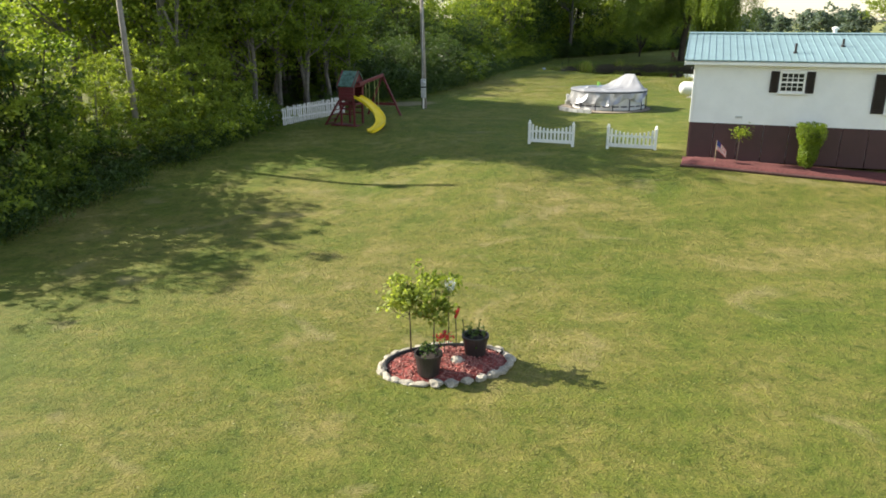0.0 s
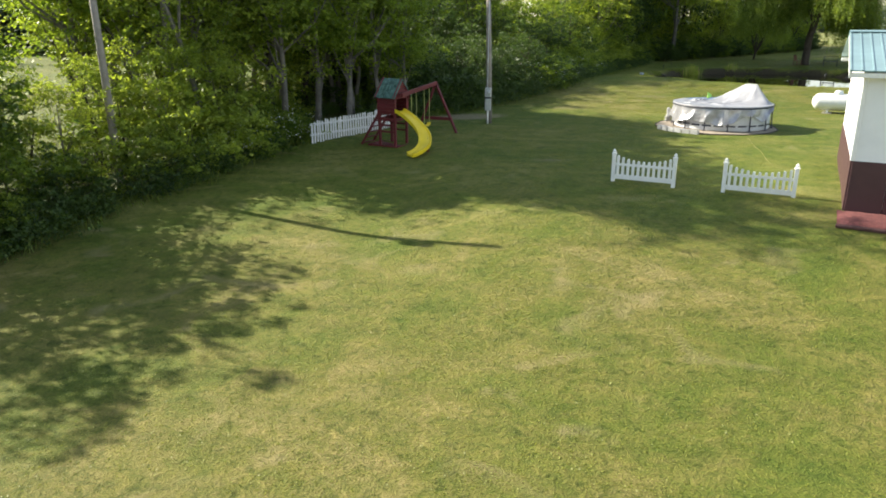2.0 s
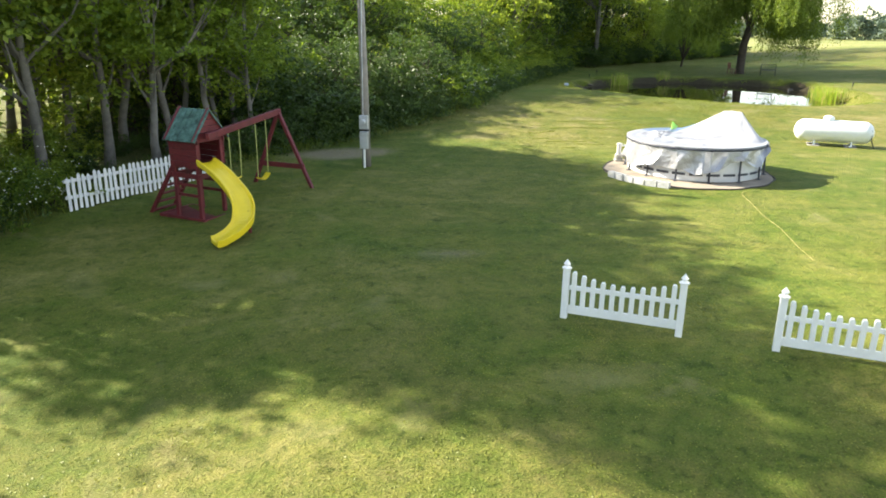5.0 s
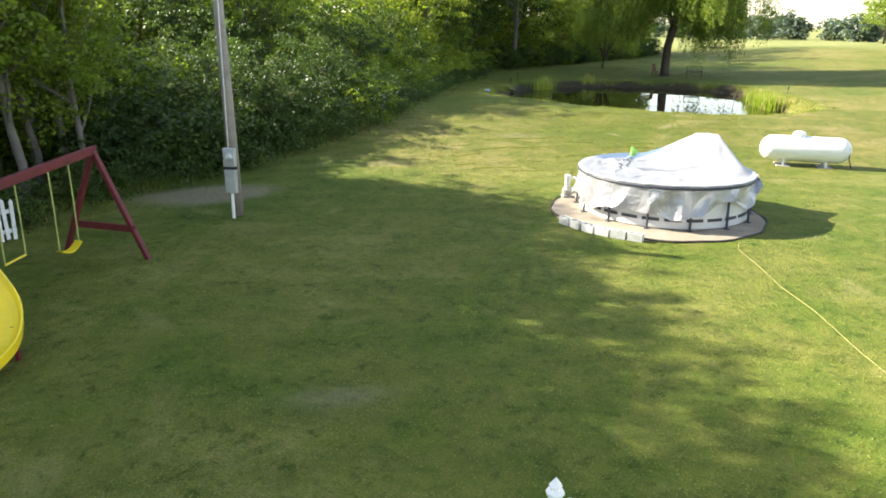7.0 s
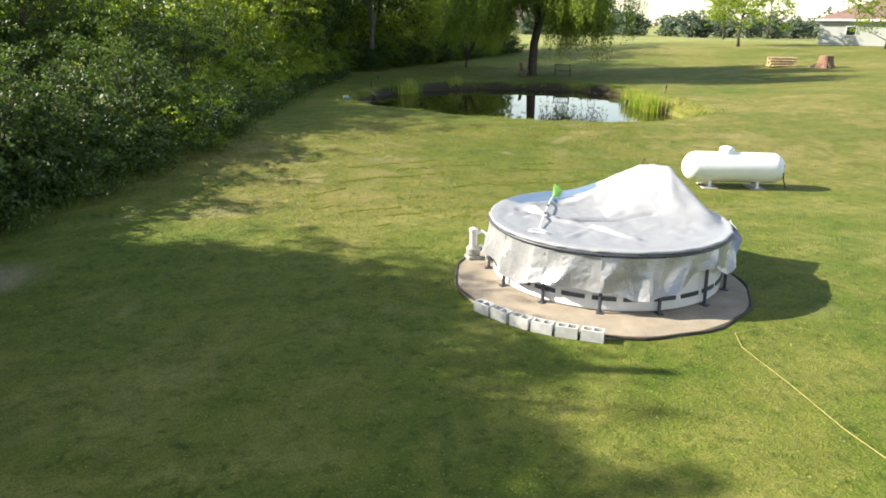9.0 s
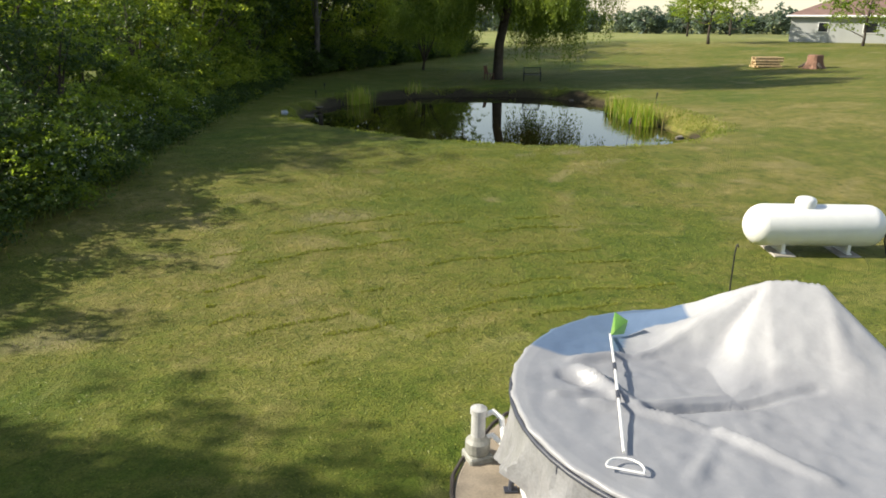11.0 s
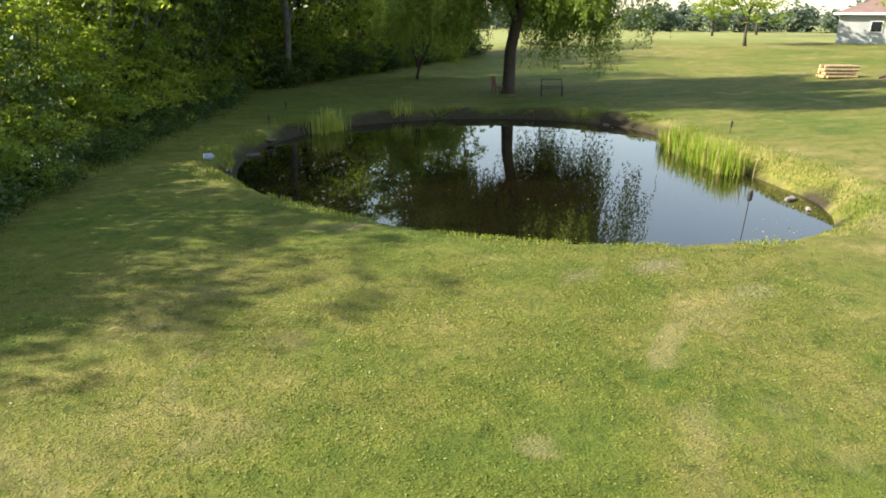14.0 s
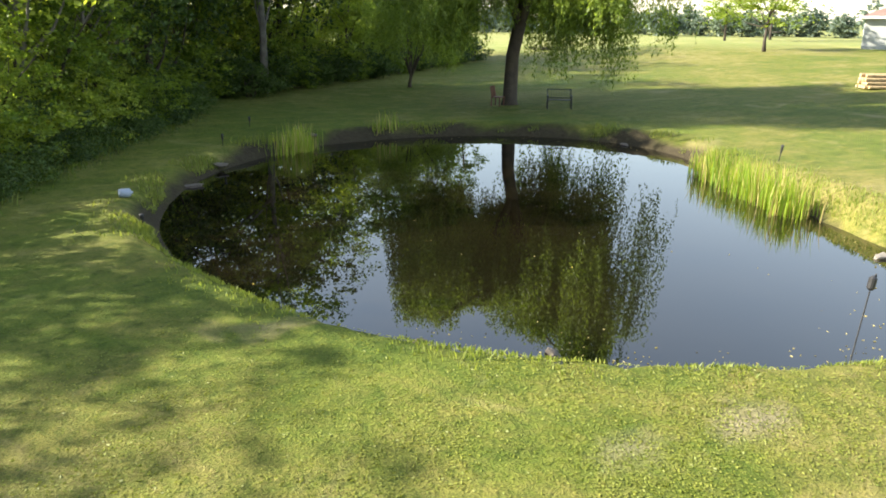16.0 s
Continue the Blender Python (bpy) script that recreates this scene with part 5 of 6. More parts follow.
# ---- utility poles ----
def build_pole(x, y, height, r0, meter, label):
    m = Matrix.Translation((x, y, gz(x, y) - 0.1))
    p = thing("utility_pole", m, label, "pole")
    part("shaft", tube(Shape(), [(0, 0, 0), (-0.05, 0, height * 0.5), (-0.12, 0, height)], [r0, r0 * 0.86, r0 * 0.68], 14), POLE_WOOD, p, smooth=True)
    if meter:
        side = Matrix.Rotation(radians(-100), 4, "Z")
        s = Shape()
        box(s, (0.14, 0.26, 0.40), side @ Matrix.Translation((r0 + 0.12, 0, 1.46)), 0.012)
        lathe(s, [(0.085, 0), (0.085, 0.05), (0.07, 0.07), (0.07, 0.13), (0.0, 0.14)], 16, side @ Matrix.Translation((r0 + 0.18, 0, 1.48)) @ Matrix.Rotation(radians(90), 4, "Y"), False)
        part("meter_box", s, STEEL, p, "grey electric meter box")
        s = Shape()
        box(s, (0.13, 0.25, 0.52), side @ Matrix.Translation((r0 + 0.12, 0, 0.93)), 0.012)
        box(s, (0.015, 0.21, 0.46), side @ Matrix.Translation((r0 + 0.192, 0, 0.93)), 0.004)
        part("switch_box", s, STEEL, p, "grey switch box")
        part("strap", box(Shape(), (0.06, 0.28, 0.06), side @ Matrix.Translation((r0 + 0.1, 0, 1.225))), BLACK, p)
        q = side @ Vector((r0 + 0.12, 0, 0))
        part("conduit", tube(Shape(), [(q.x, q.y, 0.0), (q.x, q.y, 0.68)], 0.035, 8), VINYL, p, "white plastic conduit")
        q2 = side @ Vector((r0 + 0.03, -0.05, 0))
        part("cable", tube(Shape(), [(q2.x, q2.y, 1.6), (q2.x * 0.98, q2.y * 0.98, height * 0.6), (q2.x * 0.85, q2.y * 0.85, height * 0.9)], 0.018, 6), STEEL, p, "grey service cable")
    else:
        part("transformer", lathe(Shape(), [(0.13, 0), (0.16, 0.04), (0.16, 0.5), (0.10, 0.56)], 14, Matrix.Translation((0.10, -0.27, height * 0.76))), STEEL, p, "grey transformer can")
        part("bracket", box(Shape(), (0.1, 0.25, 0.06), Matrix.Translation((0.05, -0.14, height * 0.74 + 0.4))), STEEL, p)
    return p


build_pole(-1.0, 39.25, 5.85, 0.135, True, "weathered wooden utility pole with a grey meter box")
build_pole(-11.75, 27.65, 7.95, 0.125, False, "weathered grey wooden utility pole rising behind bushes")


# ---- flower bed with saplings ----
def build_flower_bed():
    cx, cy, A, B, turn = 0.06, 11.07, 1.06, 0.64, radians(12)
    g = gz(cx, cy)
    R = Matrix.Translation((cx, cy, g)) @ Matrix.Rotation(turn, 4, "Z")
    bed = thing("flower_bed", R, "oval bed of red mulch ringed with pale stones", "flower bed")
    s, n, k = Shape(), 10, 48
    vs = [(0, 0, 0.09)]
    for i in range(1, n + 1):
        for j in range(k):
            a, u = 2 * math.pi * j / k, i / n
            vs.append((A * u * math.cos(a), B * u * math.sin(a), 0.09 * (1 - u ** 4) + 0.02 + 0.03 * noise.noise(Vector((u * math.cos(a) * 9, u * math.sin(a) * 9, 3)))))
    fs = [(0, 1 + j, 1 + (j + 1) % k) for j in range(k)] + [(1 + i * k + j, 1 + (i + 1) * k + j, 1 + (i + 1) * k + (j + 1) % k, 1 + i * k + (j + 1) % k) for i in range(n - 1) for j in range(k)]
    part("mulch", s.add(vs, fs), MULCH, bed)
    r = random.Random(8)
    chips = Shape()
    for i in range(900):
        a, u = r.uniform(0, 6.28), math.sqrt(r.random()) * 0.96
        mm = Matrix.Translation((A * u * math.cos(a), B * u * math.sin(a), 0.12 - 0.09 * u ** 4)) @ Euler((r.uniform(-0.6, 0.6), r.uniform(-0.6, 0.6), r.uniform(0, 6.28))).to_matrix().to_4x4()
        box(chips, (r.uniform(0.03, 0.075), r.uniform(0.012, 0.025), 0.012), mm)
    tagged(part("bark_mulch", chips, plain("red_wood_chips", (0.36, 0.15, 0.125), 0.9, 0.55, 30.0), bed), kind="stuff")
    liner = [(A * 1.0 * math.cos(a), B * 1.0 * math.sin(a), 0.06) for a in np.linspace(0.25, math.pi + 0.2, 30)]
    part("liner", tube(Shape(), liner, 0.045, 6), BLACK, bed, "black plastic edging")
    n = 27
    for i in range(n):
        a = 2 * math.pi * i / n
        w = r.uniform(0.20, 0.30)
        mm = Matrix.Translation(((A + 0.06) * math.cos(a), (B + 0.06) * math.sin(a), r.uniform(0.01, 0.04))) @ Matrix.Rotation(math.atan2(B * math.cos(a), -A * math.sin(a)) + r.uniform(-0.25, 0.25), 4, "Z")
        part("stone", rock(Shape(), (w * r.uniform(0.8, 1.3), r.uniform(0.12, 0.22), r.uniform(0.09, 0.15)), mm, i + 3), STONE, bed)
    big = thing("stone", Matrix.Translation((0.24, 11.02, g + 0.11)), "single pale stone lying on the red mulch", "stone")
    part("boulder", rock(Shape(), (0.25, 0.19, 0.15), Matrix(), 41), STONE, big)
    for x, y, kind in ((-0.24, 10.62, 0), (0.56, 11.32, 1)):
        p = thing("plant_pot", Matrix.Translation((x, y, g + 0.085)) @ Matrix.Scale(1.22, 4), "black plastic nursery pot with a small green plant", "plant pot", "black pots")
        part("pot", lathe(Shape(), [(0.145, 0.0), (0.18, 0.26), (0.195, 0.265), (0.195, 0.305), (0.172, 0.305), (0.165, 0.24)], 22, None, False), plain("dark_pot_plastic", (0.03, 0.022, 0.022), 0.45, 0.25), p, smooth=False)
        part("soil", lathe(Shape(), [(0.168, 0.22), (0.10, 0.26), (0.01, 0.27)], 18, None, False), plain("potting_soil", (0.03, 0.022, 0.016), 0.95, 0.4), p)
        rr = np.random.default_rng(50 + kind)
        pts = rr.normal(0, 1, (110, 3)) * np.array([0.075, 0.075, 0.05]) + np.array([0, 0, 0.37])
        part("leaves", leaf_mesh("leaves", pts, LEAF_DARK, 0.055, 0.03, 0.0, 0.7, kind), LEAF_DARK, p)
    for i, (x, y, h, w, sd) in enumerate(((-0.56, 11.45, 1.46, 0.34, 61), (-0.17, 11.46, 1.62, 0.38, 62))):
        t = thing("sapling", Matrix.Translation((x, y, g + 0.03)), "slender young tree with light green leaves in the flower bed", "sapling", "saplings")
        rr = np.random.default_rng(sd)
        tx, ty = (-0.04, 0.02) if i == 0 else (0.06, 0.0)
        wood = tube(Shape(), [(0, 0, -0.05), (tx * 0.3, ty, h * 0.4), (tx, ty, h * 0.93)], [0.016, 0.012, 0.004], 6)
        lo = 0.72 if i == 0 else 0.46
        pts, cl = crown_points(rr, 44, 20, (tx - (0.06 if i == 0 else 0.0), ty, (h + lo) / 2), (w, w * 0.9, (h - lo) / 2), 0.12, shell=0.2)
        for c in cl[:14]:
            q = Vector((tx * 0.6, ty, max(0.35, c[2] - 0.22)))
            tube(wood, [q, q.lerp(Vector(c), 0.6) + Vector((0, 0, -0.03)), c], [0.006, 0.005, 0.002], 4, False)
        part("trunk", wood, BARK, t, smooth=True)
        part("crown", leaf_mesh("crown", pts, LEAF_SAPLING, 0.095, 0.062, 0.3, 0.6, sd), LEAF_SAPLING, t)
    orn = thing("garden_ornament", Matrix.Translation((0.10, 11.52, g + 0.05)), "white openwork ornament on a thin stake among leaves", "ornament")
    part("stake", tube(Shape(), [(0, 0, -0.05), (0.0, 0, 1.20)], 0.008, 5), BLACK, orn)
    s = Shape()
    for rad, dz in ((0.085, 1.28), (0.055, 1.25), (0.07, 1.22)):
        e = [(0.02 + rad * math.cos(t), 0.3 * rad * math.sin(t * 2), dz + rad * math.sin(t)) for t in np.linspace(0, 2 * math.pi, 16)]
        tube(s, e, 0.014, 5)
    part("figure", s, VINYL, orn, "white curled wire shape")
    fl = thing("garden_stake", Matrix.Translation((0.22, 11.46, g + 0.05)), "red flower ornament on a thin dark stake", "ornament")
    part("stake", tube(Shape(), [(0.02, 0, -0.05), (0.0, 0, 0.66)], 0.009, 5), BLACK, fl)
    part("flower", rock(Shape(), (0.07, 0.06, 0.20), Matrix.Translation((0.02, 0, 0.76)) @ Matrix.Rotation(0.35, 4, "Y"), 5), RED, fl, "red petals")
    f2 = thing("garden_stake", Matrix.Translation((0.42, 11.48, g + 0.05)), "bare dark metal stake in the flower bed", "stake")
    part("stake", tube(Shape(), [(0.02, 0, -0.05), (-0.08, 0, 0.62)], 0.008, 5), BLACK, f2)
    red = thing("flower_cluster", Matrix.Translation((0.02, 11.30, g + 0.34)), "cluster of red-brown flowers below the sapling leaves", "flowers")
    rr = np.random.default_rng(9)
    part("stem", tube(Shape(), [(0, 0, -0.34), (0.01, 0, 0.05)], 0.008, 5), BARK, red)
    part("petals", leaf_mesh("petals", rr.normal(0, 1, (90, 3)) * np.array([0.07, 0.05, 0.045]) + np.array([0, 0, 0.08]), RED, 0.06, 0.045, 0, 0.7, 3), plain("russet_petals", (0.38, 0.08, 0.03), 0.7, 0.3), red)


build_flower_bed()


# ---- by the house ----
def build_by_house():
    def front(x, y):
        w = HOUSE @ Vector((x, y, 0))
        return Matrix.Translation((w.x, w.y, gz(w.x, w.y) + 0.11))
    t = thing("topiary_shrub", front(3.76, -0.62), "clipped upright green shrub, wider at its top", "shrub")
    r = np.random.default_rng(71)
    n = 7500
    z = r.uniform(0.0, 1.0, n)
    rad = (0.19 + 0.29 * z ** 0.8) * np.sqrt(r.uniform(0.35, 1.0, n)) * (1 + 0.1 * np.sin(z * 11))
    a = r.uniform(0, 6.283, n)
    rad *= 1 + 0.12 * np.sin(a * 3 + z * 5)
    pts = np.stack([rad * np.cos(a), rad * np.sin(a), 0.08 + z * 1.42], -1)
    part("crown", leaf_mesh("crown", pts, LEAF, 0.06, 0.038, 0.0, 0.8, 71), LEAF, t)
    part("stem", tube(Shape(), [(0, 0, -0.1), (0, 0, 0.6)], 0.03, 6), BARK, t)
    p = thing("potted_sapling", front(1.62, -0.55), "thin yellow-green garden plant on a bare stem", "plant")
    part("stem", tube(Shape(), [(0, 0, -0.1), (0.02, 0, 0.95)], 0.012, 5), BARK, p)
    part("leaves", leaf_mesh("leaves", r.normal(0, 1, (260, 3)) * np.array([0.14, 0.12, 0.10]) + np.array([0.06, 0, 1.0]), LEAF_LIGHT, 0.09, 0.05, 0.3, 0.6, 4), LEAF_LIGHT, p)
    f = thing("flag", front(0.92, -0.75), "small striped red, white and blue flag on a stick", "flag")
    part("stick", tube(Shape(), [(0, 0, -0.1), (0.0, 0, 0.74)], 0.008, 5), plain("flag_stick", (0.45, 0.36, 0.22), 0.7), f)
    white, red, blue = Shape(), Shape(), Shape()
    def cloth(u, v):
        sagx = 0.40 * u
        return Vector((0.008 + sagx * 0.9, -0.05 * math.sin(u * 6) * u, 0.74 - 0.34 * v * (1 - 0.25 * u) - 0.36 * u ** 1.1))
    for i in range(13):
        tgt = red if i % 2 == 0 else white
        for k in range(8):
            u0, u1, v0, v1 = k / 8, (k + 1) / 8, i / 13, (i + 1) / 13
            if u1 <= 0.4 and i < 7:
                blue.add([cloth(u0, v0), cloth(u1, v0), cloth(u1, v1), cloth(u0, v1)], [(0, 1, 2, 3)])
            else:
                tgt.add([cloth(u0, v0), cloth(u1, v0), cloth(u1, v1), cloth(u0, v1)], [(0, 1, 2, 3)])
    part("white_stripes", white, WHITE_PAINT, f)
    part("red_stripes", red, RED, f)
    part("blue_field", blue, plain("flag_blue", (0.03, 0.05, 0.22), 0.7, 0.1), f)


build_by_house()


# ---- willow and pond side ----
def build_willow(x, y, height, radius, strands, seed, trunk_r, label, fork, low, leaf=0.15, per=46, squash=1.0, shift=(0, 0)):
    r = np.random.default_rng(seed)
    t = thing("willow_tree", Matrix.Translation((x, y, gz(x, y))), label, "willow tree")
    wood = Shape()
    top = Vector((0.10 * fork, 0, fork))
    tube(wood, [(0, 0, -0.2), (0.0, 0, 0.25), (0.05, 0, fork * 0.6), top], [trunk_r * 1.5, trunk_r * 1.05, trunk_r * 0.92, trunk_r * 0.9], 12)
    heads = []
    nl = 11
    for i in range(nl):
        a = 2 * math.pi * i / nl + r.uniform(-0.25, 0.25)
        reach = radius * r.uniform(0.5, 1.0)
        h = height * r.uniform(0.62, 0.93)
        e = Vector((math.cos(a) * reach + shift[0], math.sin(a) * reach * squash + shift[1], h))
        mid1 = top.lerp(e, 0.35) + Vector((0, 0, height * 0.10))
        mid2 = top.lerp(e, 0.7) + Vector((0, 0, height * 0.08))
        r0 = trunk_r * r.uniform(0.4, 0.6)
        tube(wood, [top + Vector((0, 0, -0.25)), mid1, mid2, e], [r0, r0 * 0.7, r0 * 0.45, r0 * 0.2], 7, False)
        for k in range(4):
            st = mid1.lerp(mid2, r.uniform(0, 1)) if k < 2 else mid2.lerp(e, r.uniform(0, 0.8))
            q = st + Vector((r.normal(0, 1) * radius * 0.22, r.normal(0, 1) * radius * 0.22, r.uniform(0.2, 1.0) * height * 0.08))
            tube(wood, [st, st.lerp(q, 0.5) + Vector((0, 0, 0.1)), q], [r0 * 0.4, r0 * 0.28, r0 * 0.08], 5, False)
            heads.append(q)
        heads += [e, mid2]
    part("trunk", wood, BARK, t, smooth=True)
    pts = []
    lows = []
    for h in heads:
        if h.x > radius * 0.42:
            lows.append(low - 0.8 + r.uniform(0, 0.15) * height)
        elif h.x < -radius * 0.3:
            lows.append(low + r.uniform(0.05, 0.2) * height)
        else:
            lows.append(low + r.uniform(0.15, 0.36) * height)
    for i in range(strands):
        k = int(r.integers(0, len(heads)))
        hd = heads[k]
        p = np.array(hd) + r.normal(0, 1, 3) * np.array([0.8, 0.8, 0.5]) * radius * 0.085
        floor = min(p[2] - 0.5, lows[k] + abs(r.normal(0, 1)) * 1.0)
        ln = (p[2] - floor) * r.uniform(0.45, 1.0) ** 0.35
        nn = int(per * min(1.6, ln / 2.5)) + 6
        v = np.linspace(0, 1, nn)
        out = np.array([p[0], p[1], 0]) / (np.hypot(p[0], p[1]) + 1e-6)
        line = p[None] + np.stack([np.zeros(nn), np.zeros(nn), -ln * v], -1) + out[None] * (0.5 * np.sin(v * 1.6))[:, None] * min(1, ln / 2)
        line += np.cumsum(r.normal(0, 0.03, (nn, 3)), 0) * np.array([1, 1, 0.2])
        pts.append(line + r.normal(0, 0.07, (nn, 3)))
    pts = np.concatenate(pts)
    part("crown", leaf_mesh("crown", pts, LEAF_WILLOW, leaf * 1.25, leaf * 0.42, 0.95, 0.5, seed), LEAF_WILLOW, t, "hanging strands of narrow yellow-green leaves")
    return t


build_willow(25.95, 80.7, 12.3, 6.3, 4300, 81, 0.34, "large weeping willow with dark trunk beside the pond", 3.9, 1.2, shift=(-0.4, -0.5))
build_willow(24.0, 90.6, 5.8, 3.2, 900, 82, 0.10, "small weeping tree with a forked trunk behind the pond", 0.8, 1.2, leaf=0.10)


def build_bench():
    m = Matrix.Translation((27.3, 78.2, gz(27.3, 78.2))) @ Matrix.Rotation(radians(-24), 4, "Z")
    b = thing("garden_bench", m, "dark metal garden bench facing the pond under the willow", "bench")
    for x in (-0.55, 0.55):
        s = Shape()
        tube(s, [(x, -0.26, 0), (x, -0.26, 0.62), (x, 0.2, 0.62)], 0.025, 6)
        tube(s, [(x, 0.22, 0), (x, 0.22, 0.42), (x, 0.30, 0.88)], 0.025, 6)
        part("side_frame", s, BLACK, b)
    for i in range(5):
        part("slat", box(Shape(), (1.12, 0.075, 0.022), Matrix.Translation((0, -0.2 + i * 0.095, 0.42)), 0.004), BLACK, b)
    for i in range(9):
        part("back_bar", tube(Shape(), [(-0.48 + i * 0.12, 0.235, 0.48), (-0.48 + i * 0.12, 0.295, 0.86)], 0.009, 5), BLACK, b)
    for z, y in ((0.48, 0.235), (0.87, 0.30)):
        part("back_rail", tube(Shape(), [(-0.55, y, z), (0.55, y, z)], 0.02, 6), BLACK, b)
    c = thing("wooden_chair", Matrix.Translation((25.2, 80.5, gz(25.2, 80.5))) @ Matrix.Rotation(radians(40), 4, "Z"), "low reddish-brown wooden chair beside the willow trunk", "chair")
    wd = plain("brown_wood", (0.16, 0.075, 0.045), 0.7, 0.3, 8.0)
    for x in (-0.24, 0.24):
        for y in (-0.22, 0.22):
            part("leg", box(Shape(), (0.05, 0.05, 0.42), Matrix.Translation((x, y, 0.2)), 0.005), wd, c)
    part("seat", box(Shape(), (0.55, 0.5, 0.04), Matrix.Translation((0, 0, 0.43)), 0.006), wd, c)
    for i in range(4):
        part("back_slat", box(Shape(), (0.11, 0.025, 0.55), Matrix.Translation((-0.2 + i * 0.133, 0.26, 0.68)) @ Matrix.Rotation(-0.2, 4, "X"), 0.004), wd, c)


build_bench()


def build_stakes():
    for x, y, h in ((9.45, 63.9, 0.30), (11.72, 72.6, 0.42), (26.9, 64.4, 0.5), (13.0, 76.5, 0.4)):
        s = thing("garden_light", Matrix.Translation((x, y, gz(x, y))) @ Matrix.Rotation(0.12, 4, "X"), "small black solar light on a stake in the lawn", "garden light", "solar lights")
        part("stake", tube(Shape(), [(0, 0, -0.08), (0, 0, h * 0.7)], 0.014, 6), BLACK, s)
        part("lamp_head", lathe(Shape(), [(0.03, h * 0.55), (0.035, h * 0.72), (0.04, h * 0.9), (0.05, h * 0.93), (0.035, h), (0.0, h * 1.03)], 12, None, False), BLACK, s)
    for (x, y, h, lean) in ((11.12, 41.7, 1.5, 0.0), (18.25, 54.4, 1.55, 0.09)):
        k = thing("shepherd_hook", Matrix.Translation((x, y, gz(x, y))) @ Matrix.Rotation(lean, 4, "Y"), "thin black metal hook stake with a small hanger", "hook")
        part("rod", tube(Shape(), [(0, 0, -0.1), (0, 0, h * 0.92), (0.01, 0, h * 0.98), (0.03, 0, h), (0.05, 0, h * 0.97)], 0.010, 6), BLACK, k)
        if lean > 0:
            part("hanger", lathe(Shape(), [(0.03, 0), (0.05, 0.03), (0.05, 0.16), (0.02, 0.19)], 12, Matrix.Translation((0.0, 0, h * 0.86))), BLACK, k)
    d = thing("plastic_jug", Matrix.Translation((9.05, 66.0, gz(9.05, 66.0))) @ Matrix.Scale(0.6, 4), "pale bluish plastic container lying on the pond bank", "container")
    part("body", lathe(Shape(), [(0.0, -0.24), (0.15, -0.22), (0.17, -0.1), (0.17, 0.16), (0.10, 0.23), (0.05, 0.25), (0.05, 0.29), (0.0, 0.30)], 16, Matrix.Translation((0, 0, 0.16)) @ Matrix.Rotation(radians(90), 4, "Y") , False), plain("bluish_plastic", (0.30, 0.35, 0.42), 0.5, 0.15), d, smooth=True)
    for x, y, s0, sd in ((23.35, 58.0, 0.42, 3), (22.9, 57.0, 0.22, 4), (11.4, 70.9, 0.7, 5), (10.6, 68.7, 0.6, 6), (26.2, 71.2, 0.5, 7), (15.0, 74.6, 0.45, 8), (13.2, 57.2, 0.35, 9), (14.9, 56.3, 0.3, 10)):
        st = thing("flat_stone", Matrix.Translation((x, y, max(WATER_Z, gz(x, y)) + 0.02)), "flat weathered stone at the pond's edge", "stone", "shore stones")
        part("stone", rock(Shape(), (s0, s0 * 0.55, 0.14), Matrix.Rotation(sd * 1.1, 4, "Z"), sd), plain("grey_stone", (0.22, 0.20, 0.17) if sd in (3, 4) else (0.12, 0.10, 0.08), 0.9, 0.3), st)


build_stakes()


